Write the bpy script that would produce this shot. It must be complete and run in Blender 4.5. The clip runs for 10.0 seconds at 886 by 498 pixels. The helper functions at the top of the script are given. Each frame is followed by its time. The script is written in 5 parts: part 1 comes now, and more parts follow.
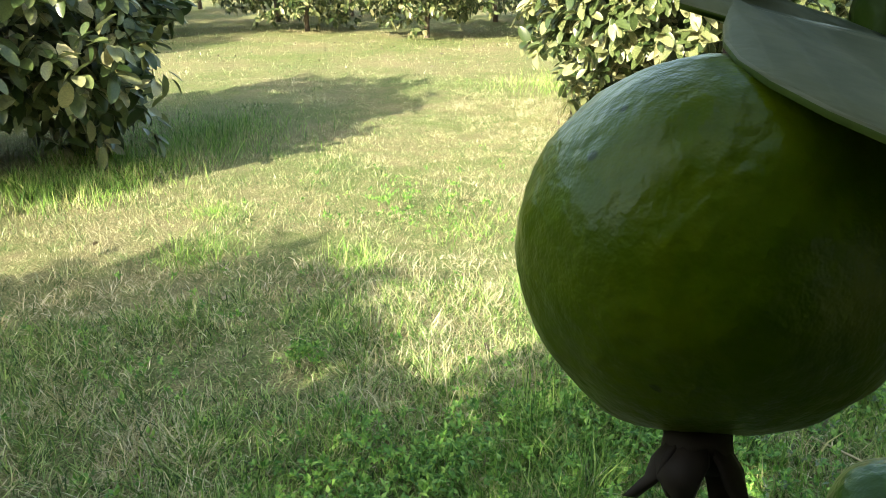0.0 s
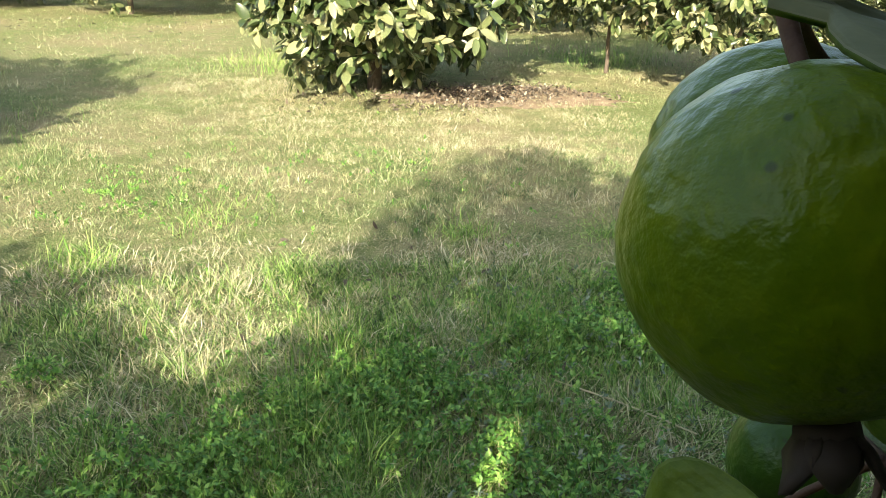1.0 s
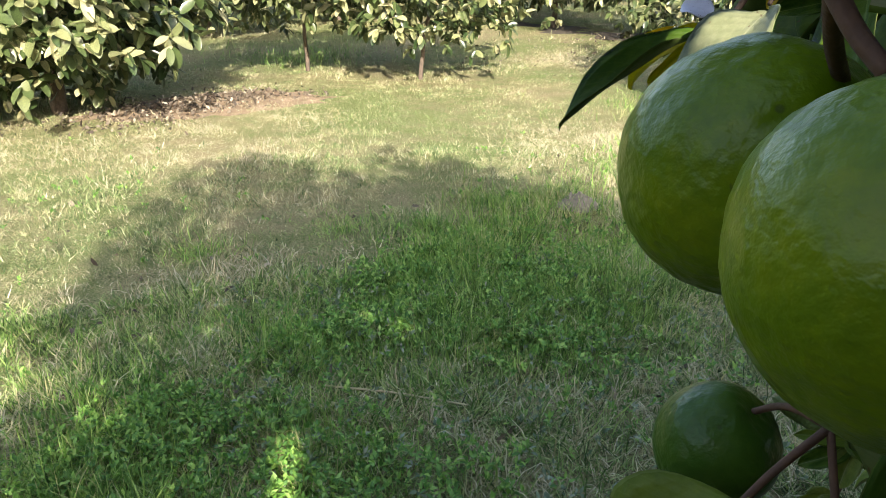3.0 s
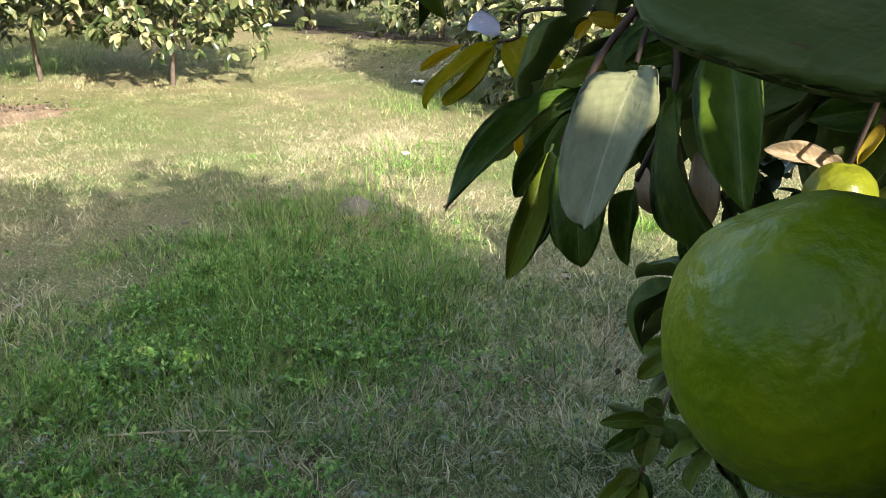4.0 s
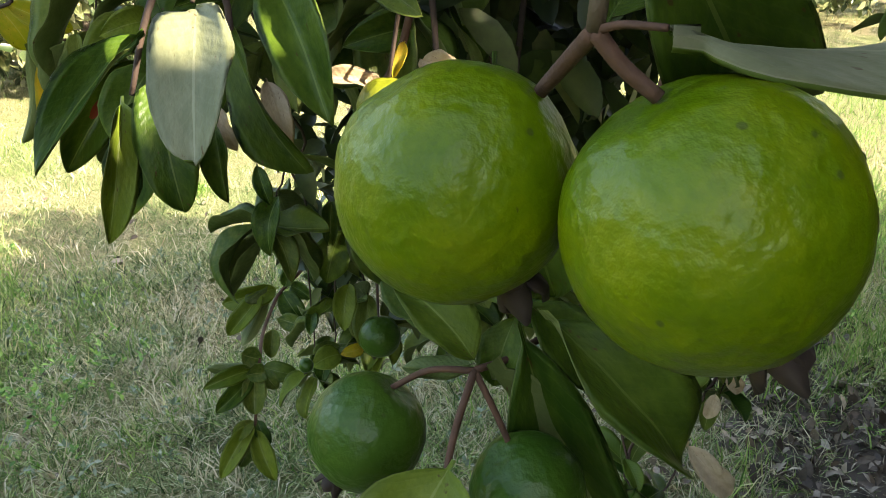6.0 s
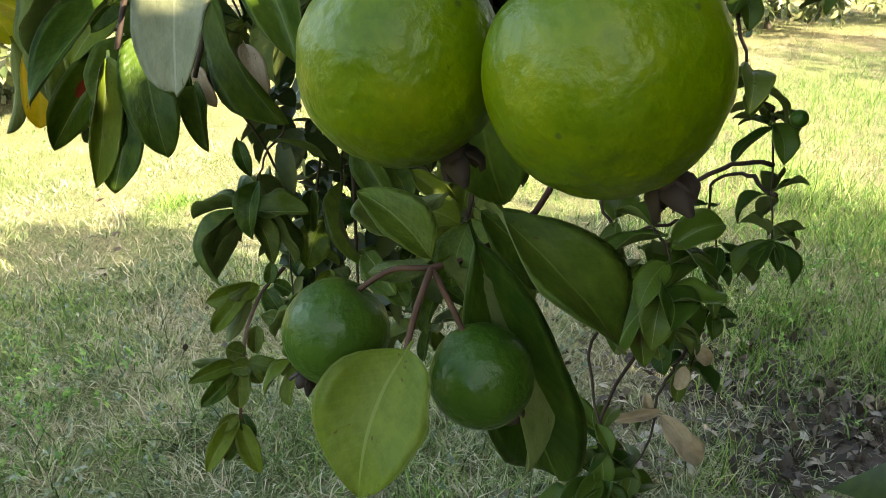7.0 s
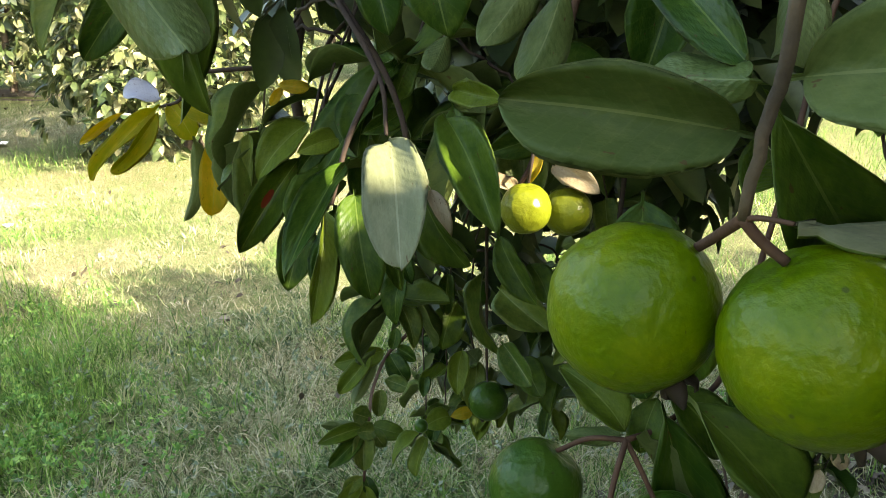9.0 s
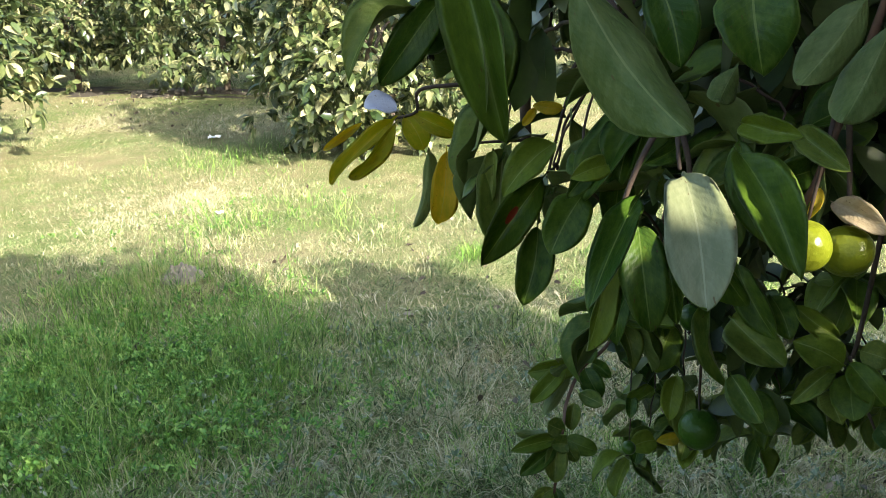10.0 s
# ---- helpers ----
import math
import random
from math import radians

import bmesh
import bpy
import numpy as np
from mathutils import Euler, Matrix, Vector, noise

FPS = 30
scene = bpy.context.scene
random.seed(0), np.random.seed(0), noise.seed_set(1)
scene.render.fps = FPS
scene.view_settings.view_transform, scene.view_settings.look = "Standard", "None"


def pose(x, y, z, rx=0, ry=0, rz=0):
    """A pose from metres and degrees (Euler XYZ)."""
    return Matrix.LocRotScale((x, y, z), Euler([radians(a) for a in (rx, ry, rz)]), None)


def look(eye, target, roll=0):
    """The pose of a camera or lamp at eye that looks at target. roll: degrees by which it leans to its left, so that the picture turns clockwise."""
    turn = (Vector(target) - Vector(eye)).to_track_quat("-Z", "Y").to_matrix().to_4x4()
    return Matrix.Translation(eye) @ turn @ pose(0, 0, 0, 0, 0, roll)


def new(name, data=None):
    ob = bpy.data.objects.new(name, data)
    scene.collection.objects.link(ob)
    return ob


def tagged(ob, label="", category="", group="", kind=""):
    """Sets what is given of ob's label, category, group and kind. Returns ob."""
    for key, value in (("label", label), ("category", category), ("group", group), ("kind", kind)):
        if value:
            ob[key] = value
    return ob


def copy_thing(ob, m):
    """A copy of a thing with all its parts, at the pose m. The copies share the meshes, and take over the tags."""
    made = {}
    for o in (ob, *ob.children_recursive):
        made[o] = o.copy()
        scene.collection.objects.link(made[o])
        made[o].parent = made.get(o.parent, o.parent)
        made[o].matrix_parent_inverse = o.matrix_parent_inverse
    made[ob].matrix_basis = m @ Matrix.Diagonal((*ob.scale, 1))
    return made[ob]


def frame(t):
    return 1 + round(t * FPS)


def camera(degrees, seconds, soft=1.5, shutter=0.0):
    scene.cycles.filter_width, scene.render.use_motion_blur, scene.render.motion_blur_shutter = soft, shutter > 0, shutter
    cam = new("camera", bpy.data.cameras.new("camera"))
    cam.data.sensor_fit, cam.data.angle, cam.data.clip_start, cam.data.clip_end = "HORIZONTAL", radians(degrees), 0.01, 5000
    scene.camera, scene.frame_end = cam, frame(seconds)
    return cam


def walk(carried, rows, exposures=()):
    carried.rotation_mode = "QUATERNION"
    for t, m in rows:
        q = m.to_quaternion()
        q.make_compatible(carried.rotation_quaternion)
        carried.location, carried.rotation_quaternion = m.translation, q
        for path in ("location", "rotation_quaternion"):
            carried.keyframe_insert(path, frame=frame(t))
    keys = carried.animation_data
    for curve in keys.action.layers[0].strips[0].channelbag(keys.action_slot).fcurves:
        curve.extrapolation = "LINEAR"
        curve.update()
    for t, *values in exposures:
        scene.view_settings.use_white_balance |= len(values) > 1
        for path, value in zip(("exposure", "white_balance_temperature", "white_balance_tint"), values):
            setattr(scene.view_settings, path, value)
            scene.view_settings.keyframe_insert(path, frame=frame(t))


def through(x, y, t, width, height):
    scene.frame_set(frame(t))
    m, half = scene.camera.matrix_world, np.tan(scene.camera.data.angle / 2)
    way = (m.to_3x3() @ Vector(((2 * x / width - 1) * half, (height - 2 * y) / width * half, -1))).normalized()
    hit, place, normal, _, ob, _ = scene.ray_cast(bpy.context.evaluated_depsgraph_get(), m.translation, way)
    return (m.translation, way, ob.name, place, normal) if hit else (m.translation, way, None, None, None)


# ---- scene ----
# ---------------------------------------------------------------- camera
cam = camera(59.25, 10.0, soft=0.8)
PATH = [
    (0.0, pose(-0.0421, -0.1247, 1.5946, 69.29, -0.07, 0.43)),
    (0.5, pose(-0.0562, -0.1081, 1.5912, 68.99, -1.29, -8.64)),
    (1.0, pose(-0.1048, -0.0989, 1.5962, 68.13, -2.22, -19.50)),
    (1.5, pose(-0.1001, -0.1004, 1.6028, 67.63, -2.76, -27.00)),
    (2.0, pose(-0.0923, -0.0811, 1.5936, 67.58, -2.91, -32.06)),
    (3.4, pose(-0.1486, -0.0019, 1.5998, 69.08, 0.50, -47.20)),
    (4.0, pose(-0.1220, 0.0500, 1.6209, 68.51, -0.95, -58.95)),
    (4.5, pose(-0.1286, 0.0547, 1.6219, 67.67, -1.45, -68.48)),
    (5.0, pose(-0.1289, 0.0873, 1.6197, 67.35, -0.44, -80.08)),
    (5.5, pose(-0.1540, 0.0901, 1.6229, 66.48, -0.44, -89.54)),
    (6.0, pose(-0.1531, 0.0739, 1.6117, 66.24, -0.32, -94.10)),
    (6.2, pose(-0.1640, 0.0679, 1.6120, 65.90, 0.52, -95.87)),
    (7.3, pose(-0.2044, 0.0663, 1.5779, 67.67, 0.11, -95.42)),
    (7.5, pose(-0.2022, 0.0703, 1.5951, 66.93, 0.64, -95.88)),
    (8.0, pose(-0.1869, 0.0632, 1.6226, 67.45, 0.63, -96.30)),
    (8.5, pose(-0.2224, 0.0733, 1.6575, 70.12, 1.22, -94.48)),
    (9.0, pose(-0.2288, 0.1160, 1.6631, 70.66, 1.09, -88.02)),
    (9.5, pose(-0.2286, 0.1574, 1.6727, 70.62, 1.42, -80.97)),
    (10.0, pose(-0.2452, 0.1900, 1.6842, 71.21, 1.61, -75.10))]
walk(cam, PATH, exposures=[(0.0, 2.03, 7200, 1), (1.0, 1.81, 7000, 6), (2.0, 1.74, 6700, 9), (3.5, 1.74, 6600, 14), (4.5, 1.66, 6650, 14), (5.5, 2.42, 7200, 15), (6.2, 2.74, 7400, 14), (7.5, 2.78, 7900, 9), (8.0, 2.83, 7800, 9), (8.8, 2.7, 7600, 7), (10.0, 2.05, 6600, 6)])

# ---------------------------------------------------------------- light
SUN_BEARING, SUN_ELEVATION = 211.0, 29.0   # compass-like bearing from +y towards +x
world = bpy.data.worlds.new("sky")
scene.world = world
world.use_nodes = True
wn = world.node_tree.nodes
sky = wn.new("ShaderNodeTexSky")
sky.sky_type, sky.sun_disc = "NISHITA", False
sky.dust_density, sky.ozone_density = 3.0, 0.3
sky.sun_elevation, sky.sun_rotation = radians(SUN_ELEVATION), radians(SUN_BEARING)
wn["Background"].inputs["Strength"].default_value = 0.15
world.node_tree.links.new(sky.outputs["Color"], wn["Background"].inputs["Color"])
sun_data = bpy.data.lights.new("sun", "SUN")
sun_data.energy, sun_data.angle, sun_data.color = 4.25, radians(0.6), (1.0, 0.93, 0.82)
sun = new("sun", sun_data)
sb, se = radians(SUN_BEARING), radians(SUN_ELEVATION)
SUN_WAY = Vector((math.sin(sb) * math.cos(se), math.cos(sb) * math.cos(se), math.sin(se)))
sun.matrix_world = look(SUN_WAY * 30, (0, 0, 0))


# ---------------------------------------------------------------- materials
def material(name):
    m = bpy.data.materials.new(name)
    m.use_nodes = True
    nt = m.node_tree
    return m, nt, nt.nodes, nt.links, nt.nodes["Principled BSDF"]


def node(nt, kind, **values):
    n = nt.nodes.new(kind)
    for key, value in values.items():
        n.inputs[key.replace("_", " ")].default_value = value
    return n


def ramp(nt, stops):
    n = nt.nodes.new("ShaderNodeValToRGB")
    e = n.color_ramp.elements
    while len(e) < len(stops):
        e.new(0.5)
    for el, (p, c) in zip(e, stops):
        el.position, el.color = p, (*c, 1)
    return n


def noise_at(nt, coords, scale, detail=4.0, rough=0.55):
    n = node(nt, "ShaderNodeTexNoise", Scale=scale, Detail=detail, Roughness=rough)
    nt.links.new(coords, n.inputs["Vector"])
    return n.outputs["Fac"]


def mix_rgb(nt, fac, a, b):
    n = nt.nodes.new("ShaderNodeMix")
    n.data_type = "RGBA"
    for sock, v in ((n.inputs[0], fac), (n.inputs[6], a), (n.inputs[7], b)):
        if isinstance(v, bpy.types.NodeSocket):
            nt.links.new(v, sock)
        else:
            sock.default_value = v if isinstance(v, float) else (*v, 1)
    return n.outputs[2]


def maths(nt, op, a, b):
    n = nt.nodes.new("ShaderNodeMath")
    n.operation = op
    for sock, v in zip(n.inputs, (a, b)):
        if isinstance(v, bpy.types.NodeSocket):
            nt.links.new(v, sock)
        else:
            sock.default_value = v
    return n.outputs[0]


def bump(nt, height, distance, strength=0.5):
    n = node(nt, "ShaderNodeBump", Strength=strength, Distance=distance)
    nt.links.new(height, n.inputs["Height"])
    nt.links.new(n.outputs["Normal"], nt.nodes["Principled BSDF"].inputs["Normal"])


def translucent(nt, colour, amount):
    """Light through a thin blade: part of the light passes."""
    out = nt.nodes["Material Output"]
    t = nt.nodes.new("ShaderNodeBsdfTranslucent")
    nt.links.new(colour, t.inputs["Color"])
    m = nt.nodes.new("ShaderNodeMixShader")
    m.inputs[0].default_value = amount
    nt.links.new(nt.nodes["Principled BSDF"].outputs[0], m.inputs[1])
    nt.links.new(t.outputs[0], m.inputs[2])
    nt.links.new(m.outputs[0], out.inputs["Surface"])


def soil_material():
    m, nt, n, l, p = material("soil_with_turf")
    geo = n.new("ShaderNodeNewGeometry").outputs["Position"]
    big, mid, fine = noise_at(nt, geo, 0.55, 5), noise_at(nt, geo, 5.0, 6), noise_at(nt, geo, 110.0, 6, 0.7)
    green = ramp(nt, [(0.32, (0.03, 0.042, 0.012)), (0.5, (0.14, 0.17, 0.06)), (0.66, (0.33, 0.34, 0.17))])
    l.new(fine, green.inputs[0])
    straw = ramp(nt, [(0.32, (0.06, 0.05, 0.024)), (0.5, (0.22, 0.195, 0.105)), (0.66, (0.45, 0.4, 0.25))])
    l.new(fine, straw.inputs[0])
    pick = ramp(nt, [(0.42, (0, 0, 0)), (0.62, (1, 1, 1))])
    l.new(maths(nt, "ADD", maths(nt, "MULTIPLY", big, 0.6), maths(nt, "MULTIPLY", mid, 0.4)), pick.inputs[0])
    l.new(mix_rgb(nt, pick.outputs[0], green.outputs[0], straw.outputs[0]), p.inputs["Base Color"])
    p.inputs["Roughness"].default_value = 0.95
    p.inputs["Specular IOR Level"].default_value = 0.1
    bump(nt, maths(nt, "ADD", fine, mid), 0.03, 0.7)
    return m


def bare_material():
    m, nt, n, l, p = material("bare_earth")
    geo = n.new("ShaderNodeNewGeometry").outputs["Position"]
    mid, fine = noise_at(nt, geo, 6.0, 6), noise_at(nt, geo, 60.0, 6, 0.7)
    c = ramp(nt, [(0.3, (0.09, 0.062, 0.042)), (0.5, (0.24, 0.18, 0.12)), (0.7, (0.38, 0.3, 0.21))])
    l.new(maths(nt, "ADD", maths(nt, "MULTIPLY", mid, 0.5), maths(nt, "MULTIPLY", fine, 0.5)), c.inputs[0])
    l.new(c.outputs[0], p.inputs["Base Color"])
    p.inputs["Roughness"].default_value = 0.95
    p.inputs["Specular IOR Level"].default_value = 0.1
    bump(nt, fine, 0.02, 0.6)
    return m


def grass_material(name, greens, straws, dry):
    m, nt, n, l, p = material(name)
    g = n.new("ShaderNodeNewGeometry")
    island = g.outputs["Random Per Island"]
    big, mid = noise_at(nt, g.outputs["Position"], 0.55, 5), noise_at(nt, g.outputs["Position"], 4.0, 4)
    gr, st = ramp(nt, greens), ramp(nt, straws)
    l.new(island, gr.inputs[0])
    l.new(island, st.inputs[0])
    place = maths(nt, "ADD", maths(nt, "MULTIPLY", maths(nt, "SUBTRACT", big, 0.5), 1.6), maths(nt, "ADD", maths(nt, "MULTIPLY", maths(nt, "SUBTRACT", mid, 0.5), 1.9), 0.8))
    scramble = node(nt, "ShaderNodeTexWhiteNoise")
    scramble.noise_dimensions = "1D"
    l.new(island, scramble.inputs["W"])
    pick = maths(nt, "GREATER_THAN", maths(nt, "ADD", place, maths(nt, "MULTIPLY", scramble.outputs["Value"], 0.7)), dry)
    col = mix_rgb(nt, pick, gr.outputs[0], st.outputs[0])
    l.new(col, p.inputs["Base Color"])
    p.inputs["Roughness"].default_value = 0.55
    p.inputs["Specular IOR Level"].default_value = 0.3
    translucent(nt, col, 0.2)
    return m


def far_leaf_material(name, stops, through=0.25, rough=0.4):
    m, nt, n, l, p = material(name)
    g = n.new("ShaderNodeNewGeometry")
    c = ramp(nt, stops)
    l.new(g.outputs["Random Per Island"], c.inputs[0])
    mott = noise_at(nt, g.outputs["Position"], 90.0, 3)
    dark = ramp(nt, [(0.3, (0.75, 0.75, 0.75)), (0.7, (1.15, 1.15, 1.1))])
    l.new(mott, dark.inputs[0])
    mul = n.new("ShaderNodeMix")
    mul.data_type, mul.blend_type = "RGBA", "MULTIPLY"
    mul.inputs[0].default_value = 1.0
    l.new(c.outputs[0], mul.inputs[6])
    l.new(dark.outputs[0], mul.inputs[7])
    l.new(mul.outputs[2], p.inputs["Base Color"])
    p.inputs["Roughness"].default_value = rough
    translucent(nt, mul.outputs[2], through)
    return m


def near_leaf_material(name, dark, light, pale, rough, through, blight=None):
    """Guava leaf: a pale midrib and side veins, blotches, a few brown spots."""
    m, nt, n, l, p = material(name)
    uv = n.new("ShaderNodeUVMap").outputs["UV"]
    sep = n.new("ShaderNodeSeparateXYZ")
    l.new(uv, sep.inputs[0])
    rnd = maths(nt, "FRACT", maths(nt, "ADD", n.new("ShaderNodeObjectInfo").outputs["Random"], n.new("ShaderNodeNewGeometry").outputs["Random Per Island"]), 0.0)
    off = maths(nt, "ABSOLUTE", maths(nt, "SUBTRACT", sep.outputs["Y"], 0.5), 0.0)
    rib = maths(nt, "LESS_THAN", off, 0.016)
    tex = n.new("ShaderNodeTexCoord").outputs["Object"]
    blot = noise_at(nt, tex, 6.0, 5, 0.65)
    rows = maths(nt, "MULTIPLY", maths(nt, "SUBTRACT", sep.outputs["X"], maths(nt, "MULTIPLY", off, 0.42)), 80.0)
    wave = maths(nt, "SINE", maths(nt, "ADD", rows, maths(nt, "MULTIPLY", blot, 7.0)), 0.0)
    vein = ramp(nt, [(0.9, (0, 0, 0)), (1.0, (1, 1, 1))])
    l.new(wave, vein.inputs[0])
    base = mix_rgb(nt, maths(nt, "ADD", maths(nt, "SUBTRACT", maths(nt, "MULTIPLY", blot, 2.0), 0.6), maths(nt, "MULTIPLY", maths(nt, "SUBTRACT", rnd, 0.5), 0.8)), dark, light)
    veined = mix_rgb(nt, maths(nt, "MULTIPLY", vein.outputs[0], 0.09), base, pale)
    veined = mix_rgb(nt, maths(nt, "MULTIPLY", maths(nt, "GREATER_THAN", off, 0.478), 0.4), veined, pale)
    ribbed = mix_rgb(nt, maths(nt, "MULTIPLY", rib, 0.6), veined, pale)
    spots = ramp(nt, [(0.69, (0, 0, 0)), (0.74, (1, 1, 1))])
    l.new(noise_at(nt, tex, 13.0, 2), spots.inputs[0])
    col = mix_rgb(nt, maths(nt, "MULTIPLY", spots.outputs[0], 0.75), ribbed, (0.1, 0.055, 0.02))
    if blight:                                                                   # one rust-red spot of disease
        gap = n.new("ShaderNodeVectorMath")
        gap.operation = "DISTANCE"
        l.new(uv, gap.inputs[0])
        gap.inputs[1].default_value = (blight[0], blight[1], 0.0)
        col = mix_rgb(nt, maths(nt, "LESS_THAN", maths(nt, "ADD", gap.outputs["Value"], maths(nt, "MULTIPLY", blot, 0.06)), 0.125), col, (0.2, 0.03, 0.012))
    l.new(col, p.inputs["Base Color"])
    p.inputs["Roughness"].default_value = rough
    p.inputs["Specular IOR Level"].default_value = 0.24
    bump(nt, maths(nt, "ADD", maths(nt, "MULTIPLY", wave, 0.065), maths(nt, "MULTIPLY", noise_at(nt, tex, 9.0, 3), 0.9)), 0.0018, 0.55)
    translucent(nt, col, through)
    return m


def bark_material(name, dark, light):
    m, nt, n, l, p = material(name)
    tex = n.new("ShaderNodeTexCoord").outputs["Object"]
    c = ramp(nt, [(0.35, dark), (0.65, light)])
    fine = noise_at(nt, tex, 45.0, 5, 0.65)
    l.new(maths(nt, "ADD", maths(nt, "MULTIPLY", fine, 0.6), maths(nt, "MULTIPLY", noise_at(nt, tex, 7.0, 3), 0.4)), c.inputs[0])
    l.new(c.outputs[0], p.inputs["Base Color"])
    p.inputs["Roughness"].default_value = 0.8
    bump(nt, fine, 0.004, 0.6)
    return m


def fruit_material(name, deep, fresh, ripe):
    """Guava skin: waxy, finely pitted, mottled between two greens, with dark specks."""
    m, nt, n, l, p = material(name)
    tex = n.new("ShaderNodeTexCoord").outputs["Object"]
    rnd = n.new("ShaderNodeObjectInfo").outputs["Random"]
    shift = n.new("ShaderNodeVectorMath")
    l.new(tex, shift.inputs[0])
    comb = n.new("ShaderNodeCombineXYZ")
    l.new(rnd, comb.inputs[0])
    l.new(comb.outputs[0], shift.inputs[1])
    v = shift.outputs[0]
    blot, fine = noise_at(nt, v, 22.0, 4), noise_at(nt, v, 260.0, 4)
    c = ramp(nt, [(0.22, deep), (0.5, fresh), (0.82, ripe)])
    l.new(maths(nt, "ADD", maths(nt, "MULTIPLY", blot, 0.75), maths(nt, "MULTIPLY", fine, 0.25)), c.inputs[0])
    cell = node(nt, "ShaderNodeTexVoronoi", Scale=110.0)
    l.new(v, cell.inputs["Vector"])
    speck = ramp(nt, [(0.0, (1, 1, 1)), (0.09, (1, 1, 1)), (0.14, (0, 0, 0))])
    l.new(cell.outputs["Distance"], speck.inputs[0])
    rare = maths(nt, "GREATER_THAN", noise_at(nt, v, 38.0, 1), 0.6)
    l.new(mix_rgb(nt, maths(nt, "MULTIPLY", maths(nt, "MULTIPLY", speck.outputs[0], rare), 0.7), c.outputs[0], (0.035, 0.05, 0.012)), p.inputs["Base Color"])
    p.inputs["Roughness"].default_value = 0.32
    p.inputs["Specular IOR Level"].default_value = 0.25
    warp, pits = noise_at(nt, v, 85.0, 2, 0.5), noise_at(nt, v, 240.0, 3, 0.55)
    bump(nt, maths(nt, "ADD", warp, maths(nt, "MULTIPLY", pits, 0.4)), 0.0045, 0.42)
    return m


def plain_material(name, a, b, scale, rough=0.8):
    m, nt, n, l, p = material(name)
    tex = n.new("ShaderNodeTexCoord").outputs["Object"]
    l.new(mix_rgb(nt, noise_at(nt, tex, scale, 5), a, b), p.inputs["Base Color"])
    p.inputs["Roughness"].default_value = rough
    return m


SOIL, BARE = soil_material(), bare_material()
GRASS = grass_material("grass_blades", [(0.0, (0.022, 0.05, 0.014)), (0.45, (0.115, 0.18, 0.052)), (0.75, (0.255, 0.33, 0.13)), (1.0, (0.45, 0.49, 0.27))],
                       [(0.0, (0.26, 0.24, 0.12)), (0.5, (0.45, 0.42, 0.24)), (1.0, (0.64, 0.6, 0.42))], 1.26)
GREENER = grass_material("shaded_turf_blades", [(0.0, (0.018, 0.05, 0.01)), (0.4, (0.1, 0.19, 0.035)), (0.75, (0.25, 0.37, 0.1)), (1.0, (0.46, 0.55, 0.25))],
                         [(0.0, (0.25, 0.23, 0.11)), (0.5, (0.46, 0.43, 0.24)), (1.0, (0.66, 0.62, 0.43))], 1.36)
LUSH = grass_material("lush_grass", [(0.0, (0.05, 0.13, 0.02)), (0.5, (0.16, 0.3, 0.05)), (1.0, (0.36, 0.5, 0.14))],
                      [(0.0, (0.24, 0.29, 0.09)), (1.0, (0.52, 0.5, 0.25))], 1.45)
WEED = far_leaf_material("weed_leaves", [(0.0, (0.05, 0.15, 0.022)), (0.6, (0.15, 0.32, 0.05)), (1.0, (0.33, 0.52, 0.12))], 0.3, 0.55)
CROWN = far_leaf_material("crown_leaves", [(0.0, (0.03, 0.055, 0.018)), (0.45, (0.085, 0.118, 0.042)), (0.8, (0.2, 0.22, 0.1)), (1.0, (0.42, 0.4, 0.23))], 0.25, 0.3)
PALE_WEED = far_leaf_material("pale_weeds", [(0.0, (0.08, 0.13, 0.06)), (0.6, (0.16, 0.22, 0.13)), (1.0, (0.3, 0.34, 0.24))], 0.2, 0.6)
# darker copy of crown_leaves: shade inside the fruiting tree put into the colour
SHADE_TONE = far_leaf_material("leaves_darkened_as_shade", [(0.0, (0.022, 0.042, 0.01)), (0.6, (0.05, 0.08, 0.018)), (1.0, (0.11, 0.13, 0.04))], 0.12, 0.42)
LITTER = far_leaf_material("dry_leaves", [(0.0, (0.045, 0.033, 0.022)), (0.6, (0.12, 0.094, 0.066)), (0.88, (0.26, 0.22, 0.165)), (1.0, (0.42, 0.37, 0.28))], 0.1, 0.75)
LEAF_TOP = near_leaf_material("leaf_upper", (0.032, 0.08, 0.008), (0.115, 0.185, 0.02), (0.19, 0.26, 0.06), 0.4, 0.36)
LEAF_UNDER = near_leaf_material("leaf_under", (0.07, 0.112, 0.024), (0.155, 0.195, 0.062), (0.2, 0.24, 0.085), 0.5, 0.24)
RUST_TOP = near_leaf_material("leaf_turning", (0.4, 0.4, 0.03), (0.7, 0.5, 0.05), (0.55, 0.5, 0.12), 0.5, 0.62)
BARK = bark_material("bark", (0.05, 0.037, 0.027), (0.165, 0.128, 0.096))
TWIG = bark_material("twig_bark", (0.022, 0.013, 0.008), (0.065, 0.038, 0.022))
RED_TWIG = bark_material("young_twig_bark", (0.042, 0.019, 0.008), (0.115, 0.054, 0.025))
HUMUS = plain_material("dark_humus", (0.025, 0.02, 0.014), (0.075, 0.06, 0.04), 35.0, 0.95)
STRAW = grass_material("dry_straw", [(0.0, (0.3, 0.25, 0.13)), (0.6, (0.5, 0.45, 0.28)), (1.0, (0.68, 0.64, 0.48))], [(0.0, (0.3, 0.26, 0.15)), (1.0, (0.6, 0.56, 0.4))], 1.2)
SKIN = fruit_material("guava_skin", (0.022, 0.07, 0.0008), (0.085, 0.14, 0.0012), (0.195, 0.225, 0.003))
